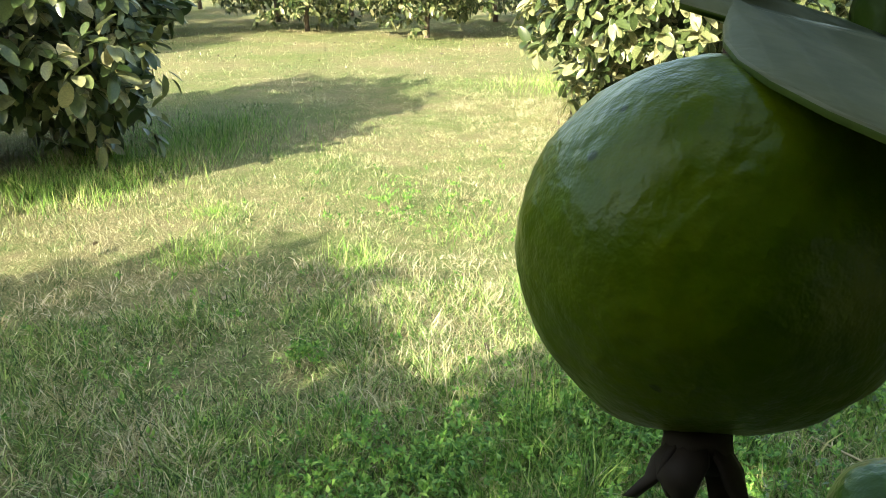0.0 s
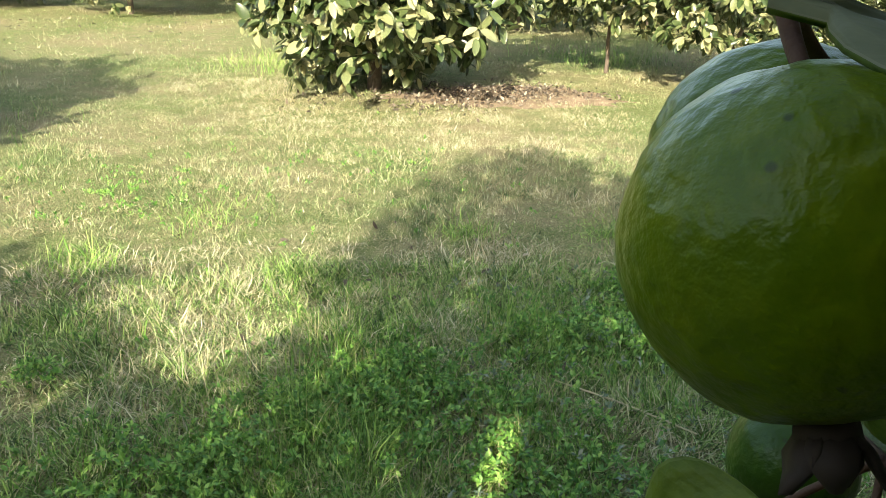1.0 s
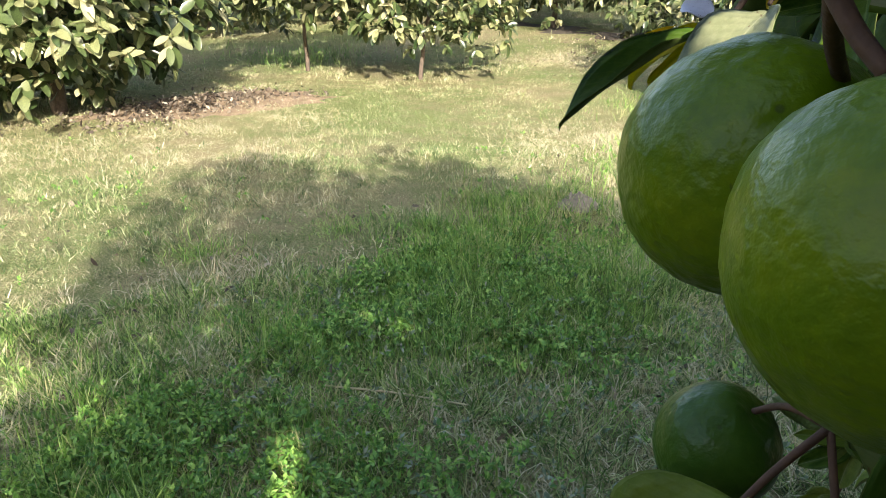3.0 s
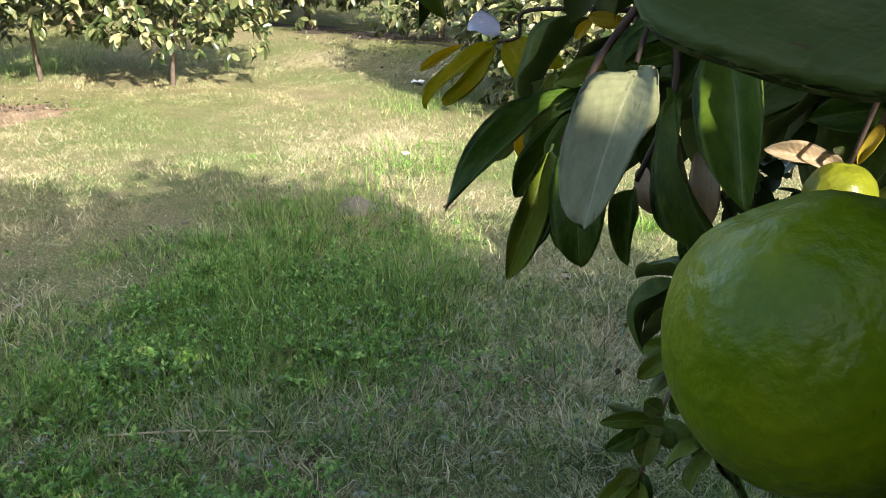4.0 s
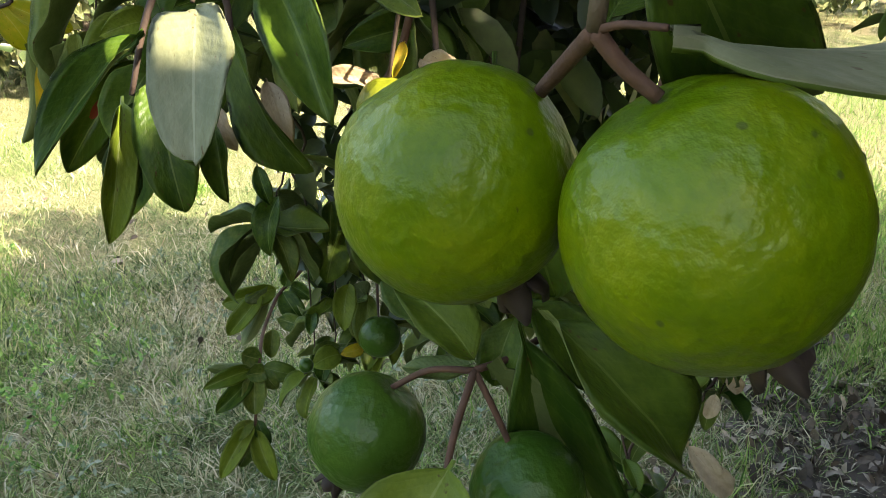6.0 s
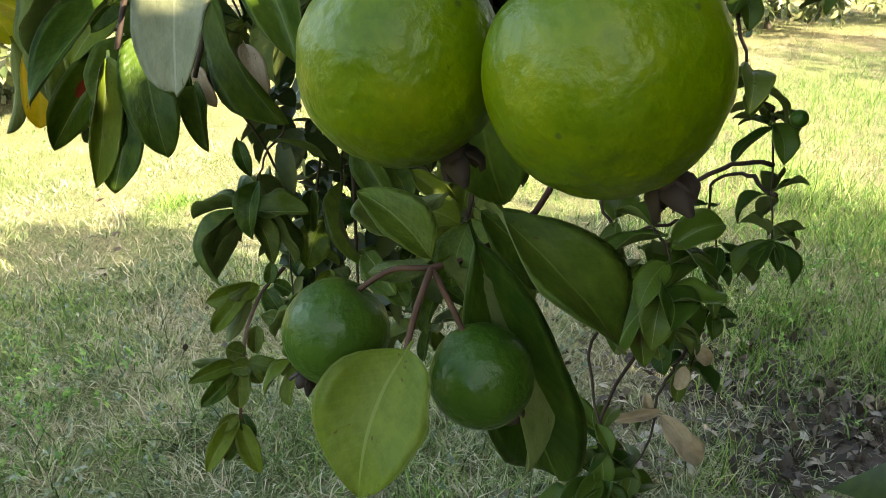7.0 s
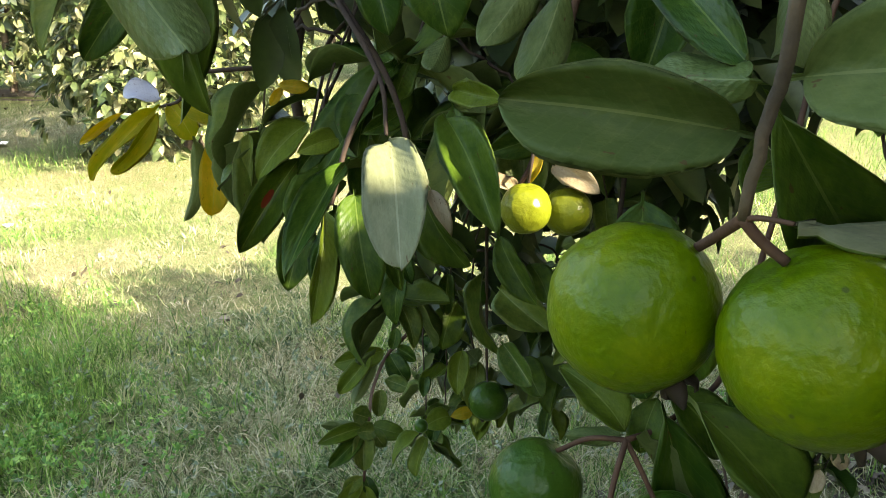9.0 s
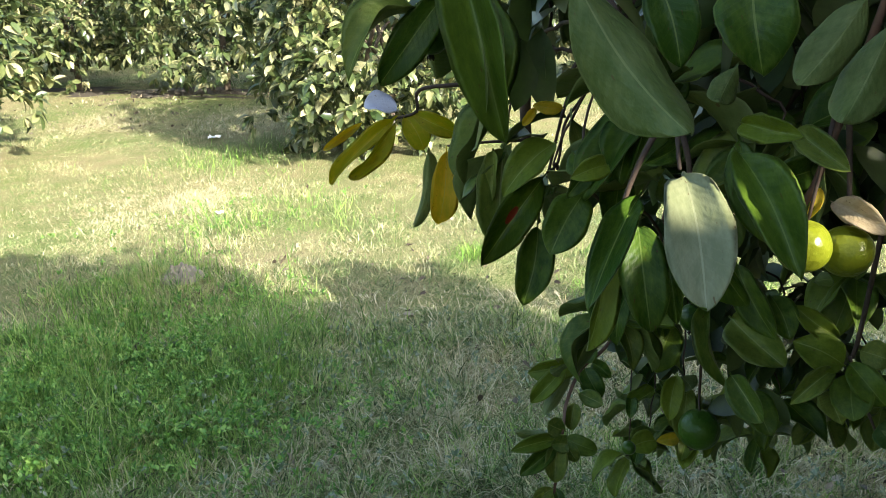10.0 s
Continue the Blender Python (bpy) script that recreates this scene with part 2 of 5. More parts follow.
SKIN_YOUNG = fruit_material("guava_skin_young", (0.012, 0.04, 0.003), (0.027, 0.072, 0.006), (0.06, 0.11, 0.012))
SKIN_RIPE = fruit_material("guava_skin_ripe", (0.09, 0.13, 0.007), (0.16, 0.18, 0.012), (0.22, 0.23, 0.025))
STEM_BARK = bark_material("stem_bark", (0.035, 0.024, 0.013), (0.12, 0.085, 0.048))
HUSK = plain_material("calyx_husk", (0.009, 0.006, 0.003), (0.042, 0.026, 0.014), 120.0)
DUG_EARTH = plain_material("dug_earth", (0.09, 0.076, 0.058), (0.3, 0.265, 0.21), 45.0, 0.95)
PAPER = plain_material("paper_scrap", (0.75, 0.75, 0.74), (0.85, 0.86, 0.88), 30.0)


# ---------------------------------------------------------------- mesh helpers
def mesh_of(name, verts, faces, mats, smooth=True, indices=None, uvs=None):
    me = bpy.data.meshes.new(name)
    me.from_pydata(verts, [], faces)
    for m in mats:
        me.materials.append(m)
    if smooth:
        me.polygons.foreach_set("use_smooth", [True] * len(me.polygons))
    if indices is not None:
        me.polygons.foreach_set("material_index", indices)
    if uvs is not None:
        layer = me.uv_layers.new(name="UVMap")
        flat = np.array(uvs, dtype=np.float32)
        loops = np.empty(len(me.loops), dtype=np.int32)
        me.loops.foreach_get("vertex_index", loops)
        layer.data.foreach_set("uv", flat[loops].ravel())
    me.update()
    return me


def part(name, me, parent, label=""):
    ob = new(name, me)
    ob.parent = parent
    return tagged(ob, label)


def fast_mesh(name, verts, tris, mat):
    """Many small triangles at once: verts n x 3, tris m x 3."""
    me = bpy.data.meshes.new(name)
    me.vertices.add(len(verts))
    me.vertices.foreach_set("co", np.asarray(verts, np.float32).ravel())
    me.loops.add(len(tris) * 3)
    me.loops.foreach_set("vertex_index", np.asarray(tris, np.int32).ravel())
    me.polygons.add(len(tris))
    me.polygons.foreach_set("loop_start", np.arange(0, len(tris) * 3, 3, dtype=np.int32))
    me.polygons.foreach_set("loop_total", np.full(len(tris), 3, np.int32))
    me.materials.append(mat)
    me.update(calc_edges=True)
    me.validate()
    return me


def tube(points, radii, sides=8):
    """Verts and faces of a tapered tube along points."""
    verts, faces = [], []
    pts = [Vector(p) for p in points]
    for i, p in enumerate(pts):
        way = (pts[min(i + 1, len(pts) - 1)] - pts[max(i - 1, 0)]).normalized()
        a = way.orthogonal().normalized() if i == 0 else (a - way * a.dot(way)).normalized()
        b = way.cross(a)
        for k in range(sides):
            t = 2 * math.pi * k / sides
            verts.append(p + radii[i] * (a * math.cos(t) + b * math.sin(t)))
    for i in range(len(pts) - 1):
        for k in range(sides):
            q = (k + 1) % sides
            faces.append((i * sides + k, i * sides + q, (i + 1) * sides + q, (i + 1) * sides + k))
    faces.append(tuple(range(sides))[::-1])
    faces.append(tuple(range((len(pts) - 1) * sides, len(pts) * sides)))
    return [tuple(v) for v in verts], faces


def bent(points, steps=5, wobble=0.0, seed=0):
    """A smooth line through a few points."""
    rnd = random.Random(seed)
    p = [Vector(q) for q in points]
    p = [2 * p[0] - p[1]] + p + [2 * p[-1] - p[-2]]
    out = []
    for i in range(1, len(p) - 2):
        for k in range(steps):
            t = k / steps
            q = 0.5 * (2 * p[i] + (p[i + 1] - p[i - 1]) * t + (2 * p[i - 1] - 5 * p[i] + 4 * p[i + 1] - p[i + 2]) * t * t
                       + (3 * p[i] - p[i - 1] - 3 * p[i + 1] + p[i + 2]) * t ** 3)
            out.append(q + Vector([rnd.uniform(-wobble, wobble) for _ in range(3)]))
    out.append(p[-2])
    return out


def branch(name, points, r0, r1, mat, parent, sides=8, label="", steps=5, wobble=0.0, seed=0):
    line = bent(points, steps, wobble, seed)
    k = len(line) - 1
    v, f = tube(line, [r0 + (r1 - r0) * i / k for i in range(k + 1)], sides)
    return part(name, mesh_of(name, v, f, [mat]), parent, label)


# ---------------------------------------------------------------- ground
def ground_height(x, y):
    r = math.hypot(x, y)
    h = 0.018 * noise.noise((x * 1.1, y * 1.1, 0)) + 0.012 * noise.noise((x * 3.1, y * 3.1, 4))
    h += 0.09 * math.exp(-((x - 3.58) ** 2 + (y - 2.88) ** 2) / 0.07)          # small heap
    d = math.hypot(x - 3.2, y - 8.4)
    h += 0.05 * math.exp(-(d / 1.6) ** 2)
    if x > 8.0 and r < 40:                                                        # low bank before the far row
        h += 0.12 * min(1.0, (x - 8.0) / 2.0)
    return h


def build_ground():
    rings = [0.0] + [0.35 * i for i in range(1, 41)] + [15, 17, 20, 25, 32, 45, 70, 120, 250, 600, 1500, 4000]
    spokes = 144
    verts, faces = [(0, 0, ground_height(0, 0))], []
    for r in rings[1:]:
        for k in range(spokes):
            a = 2 * math.pi * k / spokes
            x, y = r * math.cos(a), r * math.sin(a)
            verts.append((x, y, ground_height(x, y) if r < 40 else 0.12 * (x > 8)))
    for k in range(spokes):
        faces.append((0, 1 + k, 1 + (k + 1) % spokes))
    for i in range(len(rings) - 2):
        for k in range(spokes):
            a, b = 1 + i * spokes + k, 1 + i * spokes + (k + 1) % spokes
            faces.append((a, a + spokes, b + spokes, b))
    ob = new("ground", mesh_of("ground", verts, faces, [SOIL]))
    return tagged(ob, "orchard floor of soil and thin sunlit turf", "ground", kind="structure")


ground = build_ground()
# bare, trodden earth under the trees: centre, half axes, turn
BARE_SPOTS = [(3.5, 7.5, 1.45, 0.62, -5), (11.2, 7.6, 0.8, 3.4, 0), (2.05, -1.5, 0.9, 0.6, 30)]


def bare_amount(x, y):
    worst = np.zeros_like(x)
    for cx, cy, ax, ay, turn in BARE_SPOTS:
        c, s = math.cos(radians(turn)), math.sin(radians(turn))
        u, v = ((x - cx) * c + (y - cy) * s) / ax, (-(x - cx) * s + (y - cy) * c) / ay
        worst = np.maximum(worst, np.clip(1.5 - (u * u + v * v), 0, 1))
    return worst


def build_bare(cx, cy, ax, ay, turn, seed, mat):
    """A worn patch: a thin uneven sheet just over the turf."""
    verts, faces, rings, spokes = [], [], 12, 48
    c, s = math.cos(radians(turn)), math.sin(radians(turn))
    for i in range(rings + 1):
        for k in range(spokes):
            a = 2 * math.pi * k / spokes
            edge = 1 + 0.35 * noise.noise((math.cos(a) * 1.5 + seed, math.sin(a) * 1.5, seed)) + 0.3 * noise.noise((math.cos(a) * 6 + seed, math.sin(a) * 6, 3))
            q = i / rings * edge
            u, v = ax * q * math.cos(a), ay * q * math.sin(a)
            x, y = cx + u * c - v * s, cy + u * s + v * c
            verts.append((x, y, ground_height(x, y) + 0.012 * (1 - (i / rings) ** 4) - 0.006))
    for i in range(rings):
        for k in range(spokes):
            q = (k + 1) % spokes
            faces.append((i * spokes + k, i * spokes + q, (i + 1) * spokes + q, (i + 1) * spokes + k))
    ob = new("bare_earth", mesh_of("bare_earth", verts, faces, [mat]))
    return tagged(ob, "bare brown earth worn through the turf under trees", "bare earth", kind="structure")


for i, spot in enumerate(BARE_SPOTS):
    build_bare(*spot, i * 3.7, BARE if i == 0 else HUMUS)


# ---------------------------------------------------------------- trees of the orchard
def clump_leaves(rng, centres, outs, per, size, droop, fine=True):
    """Rosettes of folded leaves: ovals of sixteen triangles, eight, or four where they stay far off."""
    n = len(centres) * per
    c, o = np.repeat(centres, per, 0), np.repeat(outs, per, 0)
    way = o * rng.uniform(0.2, 1.0, (n, 1)) + rng.normal(0, 0.75, (n, 3))
    way[:, 2] -= droop * rng.uniform(0.3, 1.3, n)
    way /= np.linalg.norm(way, axis=1, keepdims=True)
    up = np.tile([0, 0, 1.0], (n, 1)) + o * 0.6 + rng.normal(0, 0.35, (n, 3))
    side = np.cross(way, up)
    side /= np.linalg.norm(side, axis=1, keepdims=True) + 1e-9
    nor = np.cross(side, way)
    ln = size * rng.uniform(0.65, 1.25, (n, 1))
    wd = ln * rng.uniform(0.2, 0.27, (n, 1))
    base = c + rng.normal(0, size * 0.18, (n, 3))
    m1, m2 = base + way * ln * 0.33, base + way * ln * 0.72 - nor * ln * 0.05
    tip = base + way * ln - nor * ln * 0.16
    lift = nor * wd * 0.35
    if fine == "oval":
        rows = [base]
        for q, w in ((0.16, 0.68), (0.42, 1.0), (0.68, 0.92), (0.88, 0.55)):
            m = base + way * ln * q - nor * ln * 0.16 * q * q
            rows += [m + side * wd * w + lift * w, m, m - side * wd * w + lift * w]
        v = np.stack(rows + [tip], 1)
        t = [(0, 2, 1), (0, 3, 2), (10, 11, 13), (11, 12, 13)]
        for k in (1, 4, 7):
            t += [(k, k + 1, k + 4), (k, k + 4, k + 3), (k + 1, k + 2, k + 5), (k + 1, k + 5, k + 4)]
        return v.reshape(-1, 3), (np.arange(n)[:, None, None] * 14 + np.array(t)[None]).reshape(-1, 3)
    if not fine:
        mid = base + way * ln * 0.48 - nor * ln * 0.02
        v = np.stack([base, mid + side * wd + lift, mid - side * wd + lift, tip, mid], 1)
        t = np.array([(0, 4, 1), (0, 2, 4), (1, 4, 3), (4, 2, 3)])
        return v.reshape(-1, 3), (np.arange(n)[:, None, None] * 5 + t[None]).reshape(-1, 3)
    v = np.stack([base, m1 + side * wd + lift, m1 - side * wd + lift, m2 + side * wd * 0.8 + lift * 0.8, m2 - side * wd * 0.8 + lift * 0.8, tip, m1, m2], 1)
    t = np.array([(0, 6, 1), (0, 2, 6), (1, 6, 7), (1, 7, 3), (2, 7, 6), (2, 4, 7), (3, 7, 5), (7, 4, 5)])
    tris = (np.arange(n)[:, None, None] * 8 + t[None]).reshape(-1, 3)
    return v.reshape(-1, 3), tris


def crown_points(rng, count, radius, low, high, seed):
    """Clump centres in a lumpy shell, thinned so that gaps show."""
    out_c, out_n = [], []
    while len(out_c) < count:
        d = Vector(rng.normal(0, 1, 3)).normalized()
        lump = 0.95 + 0.3 * noise.noise(d * 1.9 + Vector((seed, 0, 0))) + 0.2 * noise.noise(d * 5 + Vector((0, seed, 0)))
        q = lump * (rng.uniform(0.3, 1.0) ** 0.5)
        mid, half = (low + high) / 2, (high - low) / 2
        wide = max(math.hypot(d.x, d.y), 0.05) ** -0.4
        p = Vector((d.x * radius * q * wide, d.y * radius * q * wide, mid + d.z * half * q))
        if p.z < 0.06 or p.z < low * 0.6 or noise.noise(p * 1.6 + Vector((seed, 3, 1))) < -0.28:
            continue
        out_c.append(p)
        out_n.append((d.x, d.y, d.z * 0.5))
    return np.array(out_c), np.array(out_n)


def orchard_tree(seed, radius, low, high, clumps, trunk_r, lean=(0.0, 0.0), leaf=0.115, stems=1, droop=0.5, fine=True, per=7):
    rng = np.random.default_rng(seed)
    rnd = random.Random(seed)
    tree = new("guava_tree")
    tagged(tree, "leafy green guava tree standing in the grass", "tree", group="orchard trees")
    for st in range(stems):
        ox, oy = (rnd.uniform(-0.15, 0.15), rnd.uniform(-0.15, 0.15)) if stems > 1 else (0, 0)
        fork = Vector((ox * 2 + lean[0], oy * 2 + lean[1], low + (high - low) * 0.3))
        branch("trunk", [(ox, oy, -0.05), (ox + lean[0] * 0.35 + rnd.uniform(-0.04, 0.04), oy + lean[1] * 0.35, fork.z * 0.5), fork], trunk_r, trunk_r * 0.7, BARK, tree, 9, wobble=0.006, seed=seed)
        for k in range(6 if stems == 1 else 3):
            a = k * 2.4 + seed + st
            reach = radius * rnd.uniform(0.5, 0.8)
            end = Vector((fork.x + math.cos(a) * reach, fork.y + math.sin(a) * reach, low + (high - low) * rnd.uniform(0.35, 0.85)))
            mid = fork.lerp(end, 0.5) + Vector((0, 0, 0.15))
            branch("limb", [fork, mid, end], trunk_r * 0.55, trunk_r * 0.15, BARK, tree, 6, wobble=0.012, seed=seed + k)
    c, o = crown_points(rng, clumps, radius, low, high, seed * 1.3)
    c[:, 0] += lean[0]
    c[:, 1] += lean[1]
    v, t = clump_leaves(rng, c, o, per, leaf, droop, fine)
    tagged(part("crown", fast_mesh("crown", v, t, CROWN), tree, "drooping rosettes of oval leaves"), kind="stuff")
    return tree


def place(tree, x, y, turn, label=""):
    tree.matrix_basis = pose(x, y, ground_height(x, y), 0, 0, turn)
    return tagged(tree, label)


tree_left = place(orchard_tree(3, 1.6, 0.0, 2.6, 1900, 0.05, stems=2, leaf=0.165, fine="oval"), -3.65, 5.85, 0, "low bushy guava tree with leaves down to the grass")
tree_bush = place(orchard_tree(5, 1.55, 0.03, 2.7, 1450, 0.06, stems=2, leaf=0.165, fine="oval"), 2.12, 8.05, 40, "broad guava tree over bare earth, leaves hanging low")
tree_thin = place(orchard_tree(8, 1.5, 0.5, 2.5, 820, 0.028, leaf=0.14, fine="oval"), 5.44, 8.95, 10, "slim young guava tree with a thin upright trunk")
tree_lean = place(orchard_tree(11, 1.3, 0.4, 2.4, 680, 0.03, leaf=0.14, fine="oval", lean=(0.15, -0.1)), 6.15, 7.5, 0, "young guava tree with a leaning trunk")
tree_side = place(orchard_tree(14, 1.5, 0.0, 2.7, 1200, 0.05, stems=2, leaf=0.14), 7.83, 3.02, 0, "bushy guava tree with pale leaves down to the grass")
hedge_a = place(orchard_tree(17, 1.7, 0.1, 3.0, 1150, 0.06, leaf=0.145), 11.4, 7.0, 0, "dense sunlit guava tree in the far row")
hedge_b = place(orchard_tree(19, 1.6, 0.1, 2.9, 1100, 0.06, leaf=0.145), 11.3, 9.8, 0, "dense sunlit guava tree in the far row")
far_proto = place(orchard_tree(23, 1.8, 0.15, 3.1, 420, 0.07, leaf=0.2, fine=False, per=6), 17.5, 9.0, 0, "guava tree standing in a distant orchard row")
for x, y, turn, proto in [(11.8, 12.6, 70, hedge_a), (11.9, 4.3, 130, hedge_b), (9.4, 14.0, 200, hedge_a), (6.4, 13.8, 20, hedge_b),
                          (-0.5, 16.4, 40, hedge_b), (-3.2, 17.8, 250, hedge_a), (2.6, 16.4, 300, hedge_a), (-6.5, 16.6, 10, hedge_b),
                          (-7.7, 12.0, 80, hedge_b), (11.3, -5.9, 20, hedge_a), (12.2, -8.9, 90, hedge_b), (12.8, 0.6, 160, hedge_a), (12.6, -2.8, 300, hedge_b)]:
    copy_thing(proto, pose(x, y, ground_height(x, y), 0, 0, turn))
for i in range(42):                                                              # rows farther off
    a = radians(-58 + i * 5.1)
    d = 19.5 + 3.2 * (i % 3) + 0.8 * math.sin(i * 2.3)
    copy_thing(far_proto, pose(d * math.sin(a), d * math.cos(a), 0.08, 0, 0, i * 67))
# unseen trees added behind the camera to block low sky light and shade the ground
for x, y, turn in [(0.2, -4.5, 15), (0.3, -3.2, 130), (0.5, -6.0, 77), (-3.5, -4.6, 100), (-6.8, -2.2, 200), (-7.0, 2.6, 300), (-3.2, -9.0, 50), (2.5, -9.6, 170), (7.0, -10.2, 20), (-8.5, -7.0, 110), (-10.5, 0.0, 250), (-10.5, 6.0, 10)]:
    copy_thing(hedge_a if y > -6.5 and abs(x) < 1 else far_proto, pose(x, y, 0.0, 0, 0, turn))
# two unseen trees for shade: one thrown on the grass, one added to darken tree_left
tree_behind = place(orchard_tree(29, 1.45, 0.7, 2.9, 1500, 0.05, fine=False), -3.75, -0.9, 0, "guava tree beside the path of the camera, casting shade")
tree_shading = place(orchard_tree(37, 1.35, 0.5, 3.95, 1300, 0.06, leaf=0.14, fine=False), -4.85, 3.45, 0, "unseen tall guava tree added to shade the low bushy one")


# ---------------------------------------------------------------- the fruiting tree beside the camera
def fruit(name_label, centre, radius, axis, skin, seed, long=1.0, calyx=True):
    """A guava: lumpy body flattened at the stalk, and the dried calyx at its far end (axis points from stalk to calyx)."""
    thing = new("guava_fruit")
    thing.matrix_basis = Matrix.Translation(centre) @ Vector(axis).to_track_quat("-Z", "Y").to_matrix().to_4x4()
    tagged(thing, name_label, "fruit", group="guavas on the tree")
    rings, spokes = 40, 56
    verts, faces = [(0, 0, radius * long * 0.93)], []
    for i in range(1, rings):
        a = math.pi * i / rings
        for k in range(spokes):
            b = 2 * math.pi * k / spokes
            d = Vector((math.sin(a) * math.cos(b), math.sin(a) * math.sin(b), math.cos(a)))
            r = radius * (1 + 0.03 * noise.noise(d * 1.4 + Vector((seed, 0, 0))) + 0.012 * noise.noise(d * 6 + Vector((0, seed, 0))) + 0.006 * noise.noise(d * 13 + Vector((0, 0, seed)))
                          + 0.018 * math.sin(b * 5 + seed) * math.sin(a) ** 2 * (d.z > 0) * d.z)
            dip = 0.1 * math.exp(-((a / 0.3) ** 2)) + 0.06 * math.exp(-(((math.pi - a) / 0.25) ** 2))
            verts.append((d.x * r, d.y * r, d.z * r * long * (1 - dip)))
    verts.append((0, 0, -radius * long * 0.94))
    for k in range(spokes):
        faces.append((0, 1 + k, 1 + (k + 1) % spokes))
        last = 1 + (rings - 2) * spokes
        faces.append((last + k, len(verts) - 1, last + (k + 1) % spokes))
    for i in range(rings - 2):
        for k in range(spokes):
            a, b = 1 + i * spokes + k, 1 + i * spokes + (k + 1) % spokes
            faces.append((a, a + spokes, b + spokes, b))
    part("body", mesh_of("body", verts, faces, [skin]), thing)
    if calyx:
        rnd = random.Random(seed)
        v, f = tube([(0, 0, -radius * long * 0.9), (0, 0, -radius * long * 1.08), (0, 0, -radius * long * 1.15)], [radius * 0.16, radius * 0.18, radius * 0.11], 12)
        crown = part("calyx", mesh_of("calyx", v, f, [HUSK]), thing, "dried brown calyx crown")
        for k in range(5):
            a = k * 1.2566 + rnd.uniform(-0.2, 0.2)
            c, s, z, v, f = math.cos(a), math.sin(a), -radius * long, [], []
            for rr, zz, w in ((0.15, 1.0, 0.1), (0.22, 1.1, 0.13), (0.25, 1.19, 0.1), (0.24 + rnd.uniform(-0.1, 0.12), 1.3, 0.03)):
                for side in (-1, 0, 1):
                    for deep in (0, 0.035):
                        q = rr - deep - 0.03 * abs(side)
                        v.append(((c * q - s * side * w) * radius, (s * q + c * side * w) * radius, z * zz))
            for q in (0, 6, 12):
                for e in (0, 2):
                    p = q + e
                    f += [(p, p + 2, p + 8, p + 6), (p + 1, p + 7, p + 9, p + 3)]
                f += [(q, q + 6, q + 7, q + 1), (q + 4, q + 5, q + 11, q + 10)]
            f += [(18, 20, 21, 19), (20, 22, 23, 21), (0, 1, 3, 2), (2, 3, 5, 4)]
            part("sepal", mesh_of("sepal", v, f, [HUSK]), crown)
    return thing


GREEN_LABEL = "large bright green guava hanging from a twig"
fruit(GREEN_LABEL, (0.0432, 0.0559, 1.5441), 0.0325, (-0.05, -0.5, -0.86), SKIN, 1)
fruit(GREEN_LABEL, (0.0035, 0.0029, 1.5469), 0.0334, (-0.12, -0.52, -0.85), SKIN, 2)
fruit("small dark green guava on a red-brown twig", (0.1085, 0.0850, 1.4160), 0.0240, (-0.1, 0.55, -0.8), SKIN_YOUNG, 3)
fruit("small dark green guava among drooping leaves", (0.0805, 0.0235, 1.4065), 0.0225, (0.05, -0.55, -0.8), SKIN_YOUNG, 4)
fruit("ripe yellow-green guava in a patch of sun", (0.372, 0.074, 1.486), 0.0205, (0.1, 0.1, -1), SKIN_RIPE, 5, calyx=False)
fruit("ripening guava half hidden by leaves", (0.399, 0.037, 1.475), 0.0205, (-0.7, 0.1, 0.4), SKIN_RIPE, 6, calyx=False)
fruit("small dark green guava hanging low", (0.896, 0.093, 1.004), 0.0325, (0.2, 0.2, -1), SKIN_YOUNG, 7)
fruit("small green guava hanging in shade", (0.951, 0.111, 1.172), 0.023, (0, 0.1, -1), SKIN_YOUNG, 8)

STEM_LEAVES = [
    (-0.0012, 0.0183, 1.5902, 0.0791, -0.1347, 1.5838, 0.0388, -61, 8),
    (0.012, 0.021, 1.632, -0.034, -0.036, 1.637, 0.036, -8, 9),
    (0.045, 0.018, 1.6085, 0.050, 0.107, 1.6215, 0.034, -12, 9),
    (0.037, 0.018, 1.625, 0.082, -0.039, 1.559, 0.035, 0, 0),
    (0.023, 0.025, 1.630, 0.085, 0.048, 1.626, 0.018, 10, 1),
    (0.035, 0.021, 1.629, 0.118, 0.032, 1.659, 0.019, 0, 0),
    (0.134, 0.028, 1.674, 0.115, 0.042, 1.621, 0.028, 0, 0),
    (0.089, -0.007, 1.668, 0.045, 0.009, 1.633, 0.018, 10, 1),
    (0.048, 0.018, 1.584, 0.074, -0.004, 1.595, 0.017, 0, 0),
    (0.142, 0.033, 1.562, 0.121, 0.026, 1.490, 0.040, 0, 0),
    (0.138, 0.016, 1.550, 0.117, 0.010, 1.470, 0.040, 10, 0),
]
